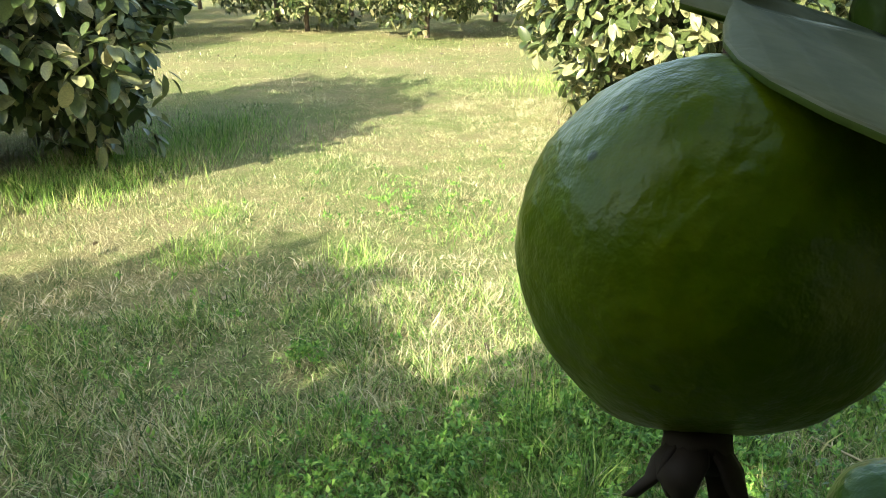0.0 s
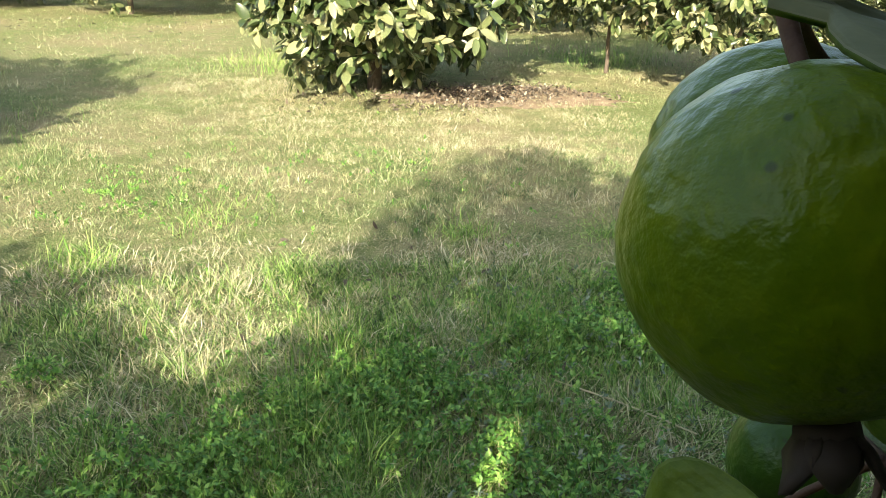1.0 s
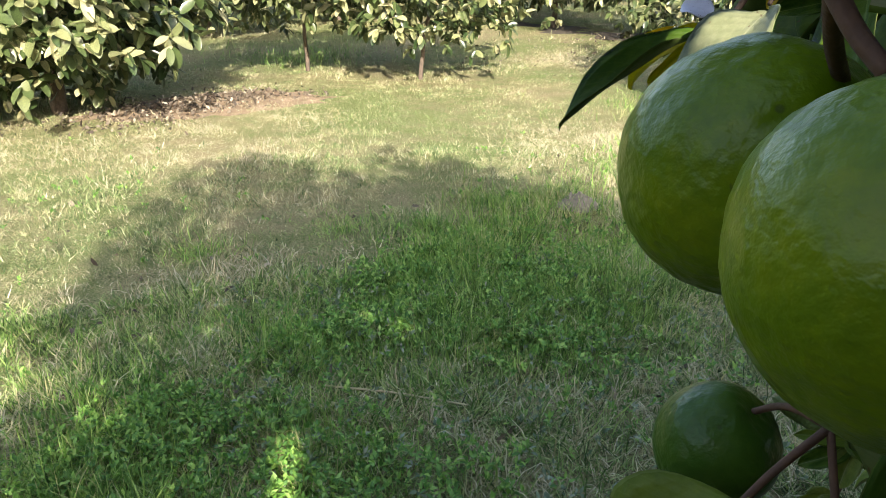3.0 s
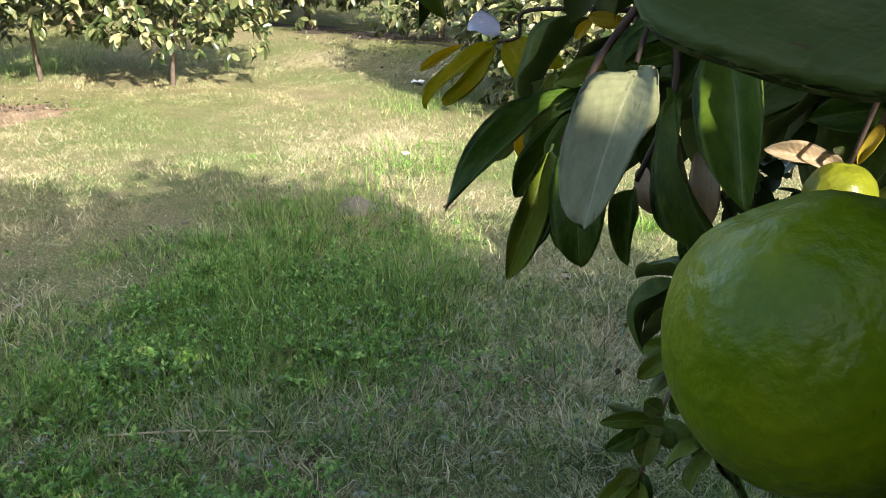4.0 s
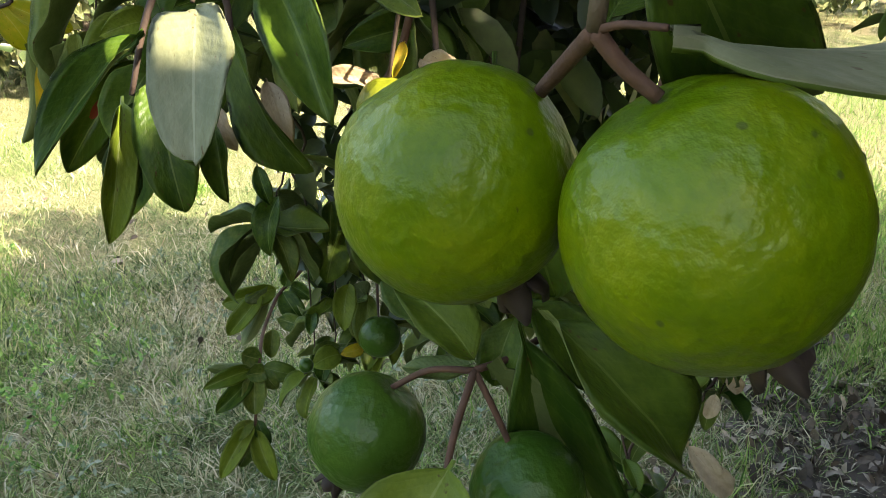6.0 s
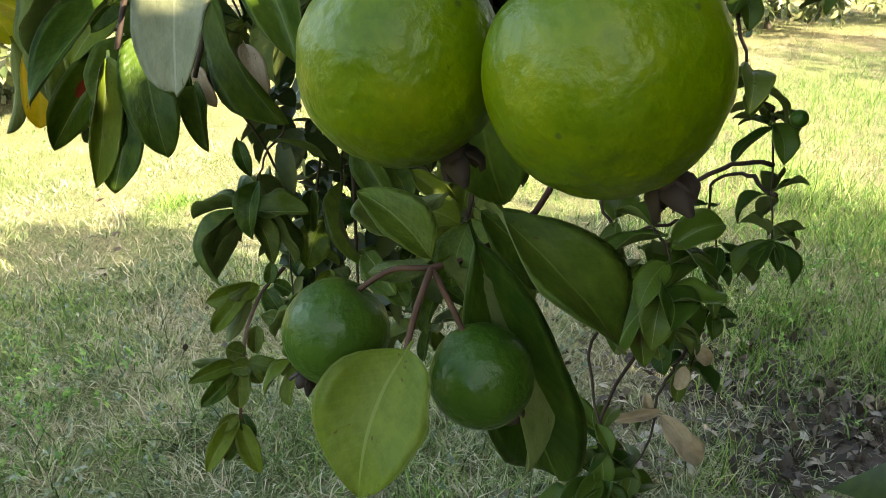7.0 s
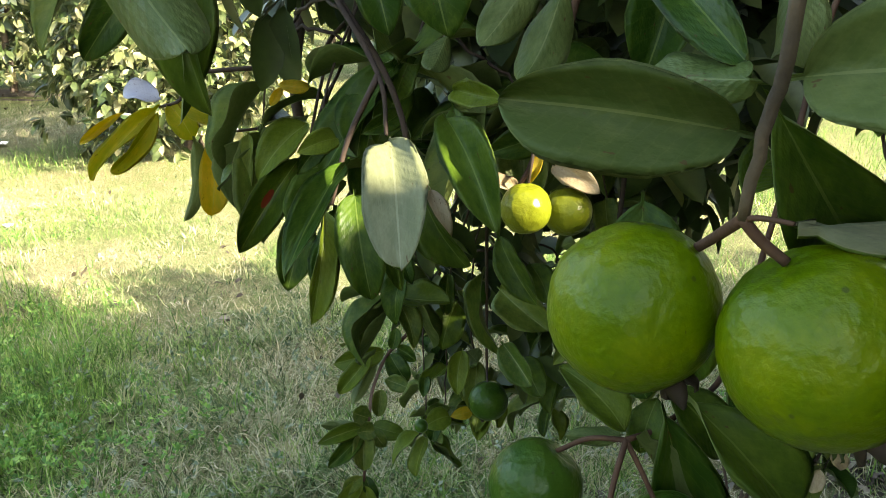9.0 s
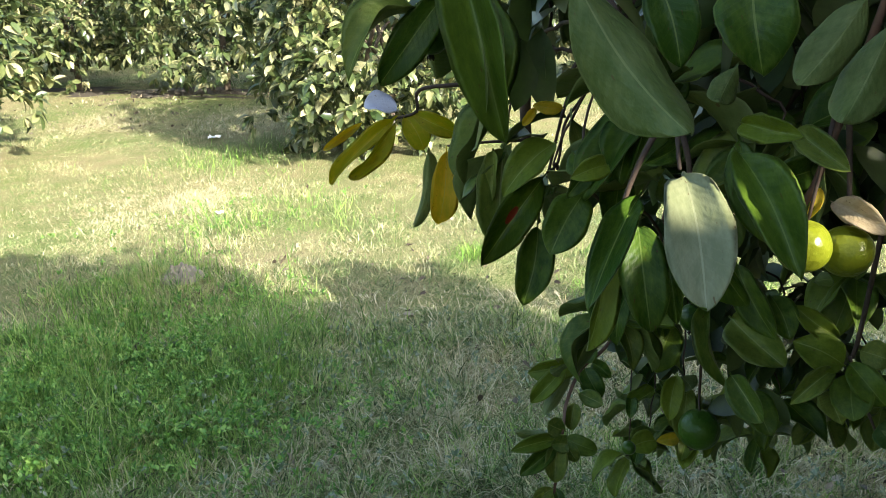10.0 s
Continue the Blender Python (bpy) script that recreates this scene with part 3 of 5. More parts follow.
SPRAY_LEAVES = [
    (0.272, 0.170, 1.565, 0.170, 0.156, 1.513, 0.035, 0, 7),
    (0.305, 0.136, 1.574, 0.218, 0.103, 1.518, 0.030, 0, 0),
    (0.259, 0.195, 1.554, 0.164, 0.219, 1.510, 0.020, 20, 0),
    (0.277, 0.216, 1.517, 0.241, 0.223, 1.445, 0.017, -25, 3),
    (0.289, 0.211, 1.514, 0.257, 0.219, 1.454, 0.018, 25, 0),
    (0.285, 0.197, 1.526, 0.248, 0.184, 1.460, 0.029, 0, 0),
    (0.304, 0.176, 1.493, 0.273, 0.167, 1.457, 0.015, 10, 0),
    (0.318, 0.163, 1.548, 0.285, 0.122, 1.468, 0.024, 30, 0),
    # tan kind 4 here: sun on the leaf put into its colour
    (0.345, 0.149, 1.512, 0.325, 0.137, 1.469, 0.016, 0, 4),
    (0.326, 0.178, 1.500, 0.312, 0.166, 1.475, 0.011, 20, 4),
]
SPRAY_LEAVES_BEHIND = [
    (0.604, 0.302, 1.482, 0.544, 0.365, 1.389, 0.037, 0, 10),
    (0.607, 0.312, 1.422, 0.555, 0.320, 1.341, 0.038, 0, 0),
    (0.450, 0.245, 1.505, 0.411, 0.272, 1.454, 0.036, 0, 0),
    (0.613, 0.291, 1.517, 0.571, 0.346, 1.462, 0.035, 20, 3),
    (0.638, 0.370, 1.501, 0.624, 0.370, 1.441, 0.021, 30, 5),
    (0.392, 0.361, 1.674, 0.353, 0.404, 1.609, 0.029, 0, 0),
    (0.318, 0.328, 1.700, 0.266, 0.288, 1.584, 0.034, 15, 0),
    (0.342, 0.314, 1.688, 0.281, 0.308, 1.575, 0.023, -20, 0),
    (-0.017, 0.215, 1.688, -0.044, 0.181, 1.646, 0.018, 0, 1),
    (0.272, 0.074, 1.672, 0.245, 0.111, 1.623, 0.025, 0, 1),
    (0.268, 0.059, 1.662, 0.237, 0.087, 1.603, 0.027, 10, 1),
]
TURNING_LEAVES = [
    (0.916, 0.578, 1.490, 0.883, 0.691, 1.385, 0.026, 20, 2),
    (0.916, 0.578, 1.487, 0.889, 0.656, 1.394, 0.024, -15, 2),
    (0.920, 0.570, 1.495, 0.929, 0.540, 1.435, 0.036, 0, 2),
    (0.923, 0.560, 1.496, 0.947, 0.488, 1.458, 0.029, 0, 2),
    (0.854, 0.484, 1.458, 0.850, 0.498, 1.335, 0.038, 0, 2),
    (0.846, 0.510, 1.456, 0.839, 0.533, 1.334, 0.021, 30, 1),
    (0.928, 0.580, 1.497, 0.930, 0.638, 1.510, 0.034, 35, 6),
    (0.916, 0.634, 1.482, 0.892, 0.698, 1.438, 0.013, 0, 2),
    (0.580, 0.282, 1.557, 0.567, 0.312, 1.562, 0.013, 0, 2),
    (0.577, 0.310, 1.559, 0.571, 0.324, 1.540, 0.009, 0, 2),
]
SPRAY_LEAVES_OVER = [
    (0.272, 0.140, 1.692, 0.248, 0.130, 1.629, 0.040, 0, 0),
    (0.355, 0.199, 1.692, 0.332, 0.174, 1.625, 0.032, 0, 0),
    (0.344, 0.131, 1.585, 0.298, 0.099, 1.585, 0.018, 0, 3),
    (0.369, 0.133, 1.624, 0.347, 0.146, 1.598, 0.019, 0, 1),
    (0.417, 0.085, 1.570, 0.365, 0.052, 1.549, 0.020, 0, 5),
    (0.418, 0.049, 1.510, 0.384, 0.015, 1.496, 0.019, 0, 4),
    (0.386, 0.223, 1.542, 0.356, 0.250, 1.537, 0.018, 0, 3),
    (0.403, 0.235, 1.539, 0.372, 0.255, 1.517, 0.017, 0, 0),
    (0.360, 0.169, 1.567, 0.323, 0.194, 1.558, 0.015, 0, 0),
    (0.347, 0.131, 1.576, 0.298, 0.111, 1.511, 0.024, 20, 0),
    (0.419, 0.077, 1.492, 0.398, 0.122, 1.503, 0.013, 20, 4),
]
SPRAY_LEAVES_LOWER = [
    (0.534, 0.218, 1.505, 0.497, 0.222, 1.445, 0.031, 0, 0),
    (0.548, 0.188, 1.578, 0.495, 0.207, 1.514, 0.035, 0, 0),
    (0.583, 0.274, 1.513, 0.529, 0.231, 1.488, 0.032, 0, 0),
    (0.475, 0.054, 1.523, 0.429, 0.104, 1.518, 0.028, 0, 0),
    (0.500, 0.167, 1.602, 0.464, 0.186, 1.557, 0.029, 20, 0),
    (0.485, 0.078, 1.505, 0.463, 0.116, 1.483, 0.029, 0, 0),
    (0.419, 0.070, 1.493, 0.407, 0.056, 1.484, 0.010, 30, 4),
    (0.519, 0.190, 1.402, 0.499, 0.178, 1.370, 0.014, 0, 0),
    (0.405, 0.060, 1.525, 0.391, 0.069, 1.503, 0.008, 0, 2),
]
LOW_ROSETTE = [
    (1.412, 0.321, 0.837, 1.377, 0.441, 0.816, 0.051, -20, 3),
    (1.409, 0.351, 0.840, 1.348, 0.429, 0.756, 0.042, 10, 3),
    (1.409, 0.343, 0.839, 1.324, 0.396, 0.742, 0.032, 0, 1),
    (1.395, 0.339, 0.854, 1.353, 0.384, 0.833, 0.028, 0, 1),
    (1.413, 0.309, 0.835, 1.437, 0.299, 0.882, 0.028, 0, 0),
    (1.410, 0.315, 0.830, 1.383, 0.272, 0.767, 0.047, 0, 0),
    (1.435, 0.301, 0.831, 1.408, 0.253, 0.810, 0.030, 0, 0),
    (1.346, 0.324, 0.797, 1.325, 0.265, 0.785, 0.036, 0, 5),
    (1.318, 0.325, 0.789, 1.285, 0.331, 0.735, 0.032, 0, 5),
    (1.467, 0.229, 0.932, 1.436, 0.250, 0.867, 0.040, 0, 5),
]
LOW_ROSETTE_TIP = [
    (1.194, 0.346, 0.766, 1.134, 0.437, 0.763, 0.032, 0, 3),
    (1.193, 0.347, 0.764, 1.121, 0.416, 0.716, 0.036, 0, 0),
    (1.191, 0.351, 0.762, 1.153, 0.388, 0.716, 0.030, 0, 5),
    (1.190, 0.347, 0.759, 1.137, 0.346, 0.697, 0.043, 0, 5),
    (1.195, 0.354, 0.769, 1.164, 0.434, 0.789, 0.021, 0, 1),
    (1.198, 0.336, 0.768, 1.196, 0.265, 0.746, 0.036, 0, 0),
    (1.196, 0.332, 0.764, 1.178, 0.304, 0.727, 0.028, 0, 5),
    (1.205, 0.332, 0.779, 1.180, 0.366, 0.808, 0.042, 0, 5),
    (1.176, 0.324, 0.767, 1.152, 0.357, 0.778, 0.036, 0, 5),
    (1.138, 0.347, 0.681, 1.064, 0.409, 0.603, 0.038, 0, 3),
]
LOW_ROSETTE_END = [
    (1.131, 0.347, 0.672, 1.073, 0.307, 0.585, 0.038, 0, 3),
    (1.139, 0.347, 0.683, 1.111, 0.388, 0.657, 0.028, 0, 5),
    (1.141, 0.345, 0.685, 1.113, 0.319, 0.639, 0.026, 0, 0),
    (1.112, 0.351, 0.646, 1.082, 0.374, 0.615, 0.028, 0, 5),
    (0.977, 0.123, 1.047, 0.966, 0.139, 1.027, 0.025, 0, 1),
    (0.960, 0.129, 1.014, 0.938, 0.125, 0.974, 0.029, 0, 5),
    (0.926, 0.155, 0.957, 0.896, 0.199, 0.954, 0.035, 0, 3),
    (0.933, 0.155, 0.968, 0.907, 0.196, 0.971, 0.028, 0, 5),
    (0.933, 0.118, 0.965, 0.909, 0.154, 0.967, 0.020, 0, 2),
]
LOW_MASS = [
    (0.899, 0.141, 1.184, 0.857, 0.166, 1.117, 0.048, 0, 0),
    (0.775, 0.099, 1.284, 0.704, 0.077, 1.181, 0.024, 30, 5),
    (0.695, 0.087, 1.361, 0.640, 0.040, 1.285, 0.036, 20, 0),
    (0.717, 0.085, 1.278, 0.659, 0.023, 1.242, 0.047, 0, 5),
    (0.687, 0.081, 1.214, 0.640, 0.045, 1.175, 0.034, 20, 5),
    (0.702, 0.051, 1.185, 0.654, 0.030, 1.150, 0.036, 0, 0),
    (0.866, 0.133, 1.115, 0.823, 0.142, 1.057, 0.031, 0, 3),
    (0.864, 0.129, 1.112, 0.846, 0.112, 1.100, 0.029, 0, 1),
    (0.916, 0.156, 1.223, 0.880, 0.159, 1.163, 0.024, 0, 5),
    (0.962, 0.198, 1.202, 0.944, 0.200, 1.160, 0.024, 0, 1),
]
LOW_RIGHT = [
    (0.633, -0.036, 1.262, 0.635, 0.022, 1.287, 0.038, 0, 3),
    (0.634, -0.026, 1.260, 0.604, 0.022, 1.224, 0.022, 0, 5),
    (0.630, -0.043, 1.260, 0.587, -0.040, 1.220, 0.040, 0, 0),
    (0.635, -0.037, 1.268, 0.598, -0.072, 1.235, 0.030, 0, 0),
    (0.647, -0.030, 1.290, 0.651, 0.023, 1.325, 0.023, 0, 3),
    (0.639, -0.047, 1.281, 0.627, -0.080, 1.276, 0.030, 0, 5),
    (0.641, -0.025, 1.227, 0.604, -0.033, 1.205, 0.029, 0, 5),
    (0.600, -0.074, 1.220, 0.580, -0.086, 1.192, 0.032, 0, 0),
    (0.678, 0.048, 1.327, 0.636, 0.025, 1.289, 0.032, 0, 0),
    (0.584, 0.020, 1.379, 0.564, 0.006, 1.391, 0.014, 0, 1),
]
CLUSTER_LEAVES = [
    (0.086, 0.022, 1.482, 0.075, -0.037, 1.417, 0.029, -30, 0),
    (0.097, 0.038, 1.453, 0.104, -0.008, 1.340, 0.016, 55, 1),
    (0.102, 0.026, 1.468, 0.131, -0.027, 1.307, 0.041, -10, 0),
    (0.101, 0.041, 1.450, 0.122, 0.073, 1.478, 0.020, 20, 3),
    (0.106, 0.042, 1.448, 0.116, 0.070, 1.441, 0.009, 0, 1),
    (0.108, 0.035, 1.480, 0.134, 0.072, 1.468, 0.007, 20, 1),
    (0.0700, 0.053, 1.4310, 0.037, 0.077, 1.383, 0.040, 0, 3),
    (0.117, 0.024, 1.464, 0.106, 0.034, 1.437, 0.017, 0, 0),
    (0.119, 0.022, 1.469, 0.111, -0.009, 1.432, 0.023, -20, 0),
]
SHOOTS_HANGING = [
    (8, .07, (0.95, 0.20, 1.22), (0.96, 0.20, 1.08), (0.95, 0.20, 0.91)),
    (9, .07, (0.97, 0.15, 1.22), (0.97, 0.16, 1.08), (0.97, 0.17, 0.94)),
    (8, .08, (0.99, 0.11, 1.25), (0.98, 0.12, 1.08), (0.99, 0.09, 0.97)),
    (9, .09, (1.03, 0.06, 1.18), (1.05, 0.04, 1.05), (1.11, -0.03, 0.88)),
    (8, .08, (1.06, -0.03, 1.20), (1.02, -0.02, 1.09), (1.00, -0.04, 1.02)),
]
SHOOTS_BEYOND = [
    (8, .08, (1.17, -0.11, 1.12), (1.14, -0.13, 1.03), (1.12, -0.14, 0.95)),
    (8, .07, (1.08, -0.15, 1.14), (1.06, -0.18, 1.07), (1.04, -0.20, 1.00)),
    (8, .09, (0.85, -0.04, 1.51), (0.82, -0.06, 1.41), (0.84, -0.08, 1.30)),
    (8, .085, (0.74, 0.17, 1.37), (0.77, 0.20, 1.31), (0.78, 0.23, 1.24)),
]
SHOOTS_UPPER = [
    (6, .1, (0.76, 0.32, 1.64), (0.71, 0.35, 1.58), (0.66, 0.36, 1.50)),
    (7, .1, (0.68, 0.26, 1.59), (0.65, 0.29, 1.52), (0.63, 0.30, 1.46)),
    (8, .1, (0.59, 0.23, 1.61), (0.58, 0.20, 1.55), (0.56, 0.18, 1.50)),
    (8, .09, (0.53, 0.13, 1.61), (0.51, 0.09, 1.58), (0.48, 0.07, 1.55)),
    (8, .1, (0.55, 0.16, 1.69), (0.51, 0.16, 1.63), (0.49, 0.18, 1.59)),
    (8, .1, (0.78, 0.06, 1.69), (0.75, 0.04, 1.61), (0.73, 0.02, 1.53)),
    (2, .09, (0.49, 0.38, 1.70), (0.45, 0.38, 1.66), (0.40, 0.375, 1.655)),
]
SHOOTS_FAR_SIDE = [
    (22, .045, (0.61, -0.32, 1.53), (0.57, -0.32, 1.45), (0.56, -0.35, 1.39), (0.54, -0.36, 1.27)),
    (16, .048, (0.75, -0.38, 1.25), (0.71, -0.39, 1.15), (0.69, -0.36, 1.02)),
    (12, .05, (0.69, -0.24, 1.20), (0.66, -0.27, 1.14), (0.64, -0.30, 1.11)),
    (8, .05, (0.65, -0.30, 1.00), (0.62, -0.28, 0.94), (0.61, -0.24, 0.89)),
    (7, .065, (0.52, -0.18, 1.05), (0.50, -0.19, 1.01), (0.50, -0.16, 0.96)),
    (12, .055, (0.515, -0.165, 1.342), (0.494, -0.174, 1.296), (0.466, -0.193, 1.235)),
    (12, .055, (0.463, -0.199, 1.330), (0.450, -0.208, 1.301), (0.433, -0.201, 1.263)),
    (10, .05, (0.554, -0.173, 1.132), (0.522, -0.180, 1.061), (0.497, -0.180, 1.002)),
    (3, .04, (0.57, -0.5, 1.6), (0.57, -0.46, 1.56), (0.57, -0.41, 1.53)),
    (3, .04, (0.6, -0.42, 1.64), (0.57, -0.4, 1.6), (0.55, -0.42, 1.56)),
]

DRY_LEAVES = [
    (0.601, -0.282, 1.011, 0.576, -0.322, 0.961, 0.026, 0, 4),
    (0.601, -0.289, 1.013, 0.602, -0.225, 1.003, 0.014, 0, 4),
    (0.603, -0.275, 1.013, 0.612, -0.269, 1.034, 0.013, 0, 4),
    (0.673, -0.352, 1.063, 0.661, -0.373, 1.039, 0.019, 0, 4),
    (0.663, -0.340, 1.040, 0.651, -0.327, 1.009, 0.018, 0, 4),
    (0.590, -0.295, 0.988, 0.571, -0.336, 0.952, 0.029, 0, 4),
]

VIEW_SIDE = Vector((-0.24, 0.13, 1.67))                                          # the open side of the tree


def leaf_mesh(name, top, under, seed, curl, fold, shape=None):
    """A thin closed leaf along +x, of length and width 1, upper side +z, with a short stalk; wavy, twisted and unevenly edged."""
    rnd = random.Random(seed)
    nu, nv = 18, 8
    verts, uvs, faces, idx = [], [], [], []
    ph, wav, beat = rnd.uniform(0, 6), rnd.uniform(0.03, 0.07), rnd.uniform(7.0, 11.0)
    sway, blunt, wide_at = rnd.uniform(-0.12, 0.12), rnd.uniform(0.55, 0.8), rnd.uniform(0.86, 1.08)
    turn, droop = rnd.uniform(-0.35, 0.35), rnd.uniform(0.0, 0.16)
    if shape:
        wav, sway, blunt, wide_at, turn, droop = shape
    for layer in (0, 1):
        for i in range(nu + 1):
            u = 0.0 if i == 0 else 0.06 + 0.94 * (0.5 - 0.5 * math.cos(math.pi * (i - 1) / (nu - 1)))
            body = max(0.0, (u - 0.06) / 0.94) ** wide_at
            w = 0.5 * max(0.0, 1 - abs(2 * body - 1) ** 2.25) ** blunt
            w = max(w, 0.022 if u < 0.2 else 0.004)
            for j in range(nv + 1):
                v = 2 * j / nv - 1
                side = 1 if v > 0 else -1
                edge = 1 + abs(v) * (0.03 * math.sin(u * 15 + ph + side) + 0.05 * noise.noise((u * 7, side * 3.0 + seed, 0.5)))
                z = fold * (abs(v) ** 1.3) * w - curl * (u * u - u) - droop * max(0.0, u - 0.55) ** 2 * 3
                z += wav * math.sin(u * beat + ph + side * 0.9) * v * v + turn * (u - 0.4) * v * w
                z += 0.012 * noise.noise((u * 5 + seed, v * 2.5, 2.0))
                verts.append((u, v * w * edge + sway * math.sin(u * math.pi), z - 0.006 * layer))
                uvs.append((u, 0.5 + 0.5 * v))
    n = (nu + 1) * (nv + 1)
    for i in range(nu):
        for j in range(nv):
            a, b = i * (nv + 1) + j, (i + 1) * (nv + 1) + j
            faces.append((a, b, b + 1, a + 1))
            idx.append(0)
            faces.append((n + a, n + a + 1, n + b + 1, n + b))
            idx.append(1)
        for a, b in ((i * (nv + 1), (i + 1) * (nv + 1)), ((i + 1) * (nv + 1) + nv, i * (nv + 1) + nv)):
            faces.append((a, n + a, n + b, b))
            idx.append(1)
    return mesh_of(name, verts, faces, [top, under], True, idx, uvs)


LEAF_BRIGHT = near_leaf_material("leaf_fresh", (0.1, 0.16, 0.014), (0.2, 0.27, 0.03), (0.28, 0.35, 0.09), 0.42, 0.38)
LEAVES = {0: [leaf_mesh("leaf", LEAF_TOP, LEAF_UNDER, 40 + k, c, f) for k, (c, f) in enumerate([(0.35, 0.3), (0.22, 0.3), (0.12, 0.2), (0.8, 0.3), (-0.2, 0.25), (0.5, 0.15), (0.25, 0.5)])],
          2: [leaf_mesh("leaf", RUST_TOP, RUST_TOP, 60 + k, c, f) for k, (c, f) in enumerate([(0.4, 0.25), (0.7, 0.4)])],
          3: [leaf_mesh("leaf", LEAF_BRIGHT, LEAF_UNDER, 70 + k, c, f) for k, (c, f) in enumerate([(0.3, 0.3), (0.5, 0.25), (-0.3, 0.4)])]}
OLIVE = near_leaf_material("leaf_olive", (0.062, 0.115, 0.015), (0.19, 0.235, 0.04), (0.27, 0.31, 0.1), 0.42, 0.28)
SPOTTED = near_leaf_material("leaf_upper_spotted", (0.044, 0.085, 0.005), (0.145, 0.2, 0.016), (0.2, 0.26, 0.05), 0.4, 0.36, (0.5, 0.42))
LEAVES[1] = LEAVES[0]
# paler copy of leaf_under: light falling on two undersides put into the colour
UNDER_LIT = near_leaf_material("leaf_under_lit", (0.15, 0.17, 0.085), (0.275, 0.288, 0.165), (0.31, 0.32, 0.19), 0.5, 0.16)
LEAVES[7] = [leaf_mesh("leaf", UNDER_LIT, LEAF_TOP, 46 + k, c, f, (0.03, 0.03, 0.48, 1.16, 0.25, 0.05)) for k, (c, f) in enumerate([(0.25, 0.15), (-0.35, 0.2)])]
LEAVES[8] = [leaf_mesh("leaf", UNDER_LIT, LEAF_TOP, 52, -0.199, -0.1, (0.012, 0.12, 0.65, 0.91, 0.04, 0.0))]
LEAVES[5] = [leaf_mesh("leaf", OLIVE, LEAF_UNDER, 90 + k, c, f) for k, (c, f) in enumerate([(0.5, 0.3), (0.9, 0.4), (-0.5, 0.2), (0.3, 0.5), (-0.3, 0.4)])]
# tan of dry leaves, also sun on a few spray leaves put into colour
DRY_AND_SUNLIT = near_leaf_material("leaf_dry_and_sunlit", (0.4, 0.3, 0.17), (0.58, 0.47, 0.3), (0.5, 0.38, 0.22), 0.6, 0.25)
# whitish: glare on a single leaf's underside put into the colour
GLARE = near_leaf_material("leaf_glare", (0.36, 0.36, 0.42), (0.46, 0.46, 0.52), (0.42, 0.42, 0.46), 0.4, 0.1)
LEAVES[6] = [leaf_mesh("leaf", GLARE, GLARE, 83, 0.3, 0.2)]
LEAVES[9] = [leaf_mesh("leaf", LEAF_UNDER, LEAF_TOP, 30 + k, c, f, shape) for k, (c, f, shape) in enumerate([(0.02, 0.4, (0.02, 0.0, 0.6, 1.0, 0.1, 0.0)), (0.02, 0.4, (0.02, 0.06, 0.6, 1.0, 0.1, 0.0)), (0.05, 0.36, (0.03, -0.05, 0.6, 1.0, 0.1, 0.0))])]
LEAVES[10] = [leaf_mesh("leaf", SPOTTED, LEAF_UNDER, 40, 0.35, 0.3)]
LEAVES[4] = [leaf_mesh("leaf", DRY_AND_SUNLIT, DRY_AND_SUNLIT, 80, 0.4, 0.3)]


def leaf_pose(base, tip, width, facing, kind):
    """Where one leaf hangs from base to tip, its upper side turned to `facing` (away from it for kind 1)."""
    base, tip = Vector(base), Vector(tip)
    x = (tip - base).normalized()
    z = (facing - x * facing.dot(x)).normalized() * (-1 if kind == 1 else 1)
    y = z.cross(x)
    ln = (tip - base).length
    m = Matrix((x, y, z)).transposed().to_4x4() @ Matrix.Diagonal((ln, width, ln, 1))
    m.translation = base
    return m


def hang_leaf(parent, base, tip, width, facing, kind, pick, heap=None):
    """One leaf of its own, or one more for a heap that is joined later."""
    m = leaf_pose(base, tip, width, facing, kind)
    shapes = LEAVES[kind]
    shape = shapes[pick % len(shapes)]
    if heap is not None:
        heap.append((shape, m))
        return
    ob = part("leaf", shape, parent)
    ob.matrix_basis = parent.matrix_basis.inverted() @ m


def joined_leaves(name, heap, parent, label):
    """Many small leaves as one mesh, with the materials and the UV map of each."""
    mats, verts, faces, idx, uvs = [], [], [], [], []
    for shape, m in heap:
        k = len(verts)
        verts += [tuple(m @ v.co) for v in shape.vertices]
        uv = {}
        for loop in shape.loops:
            uv[loop.vertex_index] = tuple(shape.uv_layers[0].data[loop.index].uv)
        uvs += [uv[i] for i in range(len(shape.vertices))]
        for mat in shape.materials:
            if mat not in mats:
                mats.append(mat)
        for p in shape.polygons:
            faces.append(tuple(k + i for i in p.vertices))
            idx.append(mats.index(shape.materials[p.material_index]))
    return tagged(part(name, mesh_of(name, verts, faces, mats, True, idx, uvs), parent, label), kind="stuff")


own = new("guava_tree")
tagged(own, "fruiting guava tree with large leathery leaves, seen from under its edge", "tree", group="orchard trees")


def rows_of_leaves(rows):
    for k, (bx, by, bz, tx, ty, tz, width, twist, kind) in enumerate(rows):
        base, tip = Vector((bx, by, bz)), Vector((tx, ty, tz))
        face = VIEW_SIDE - base.lerp(tip, 0.5)
        face = Matrix.Rotation(radians(twist), 3, (tip - base).normalized()) @ face
        hang_leaf(own, base, tip, width * 1.12, face, kind, k)


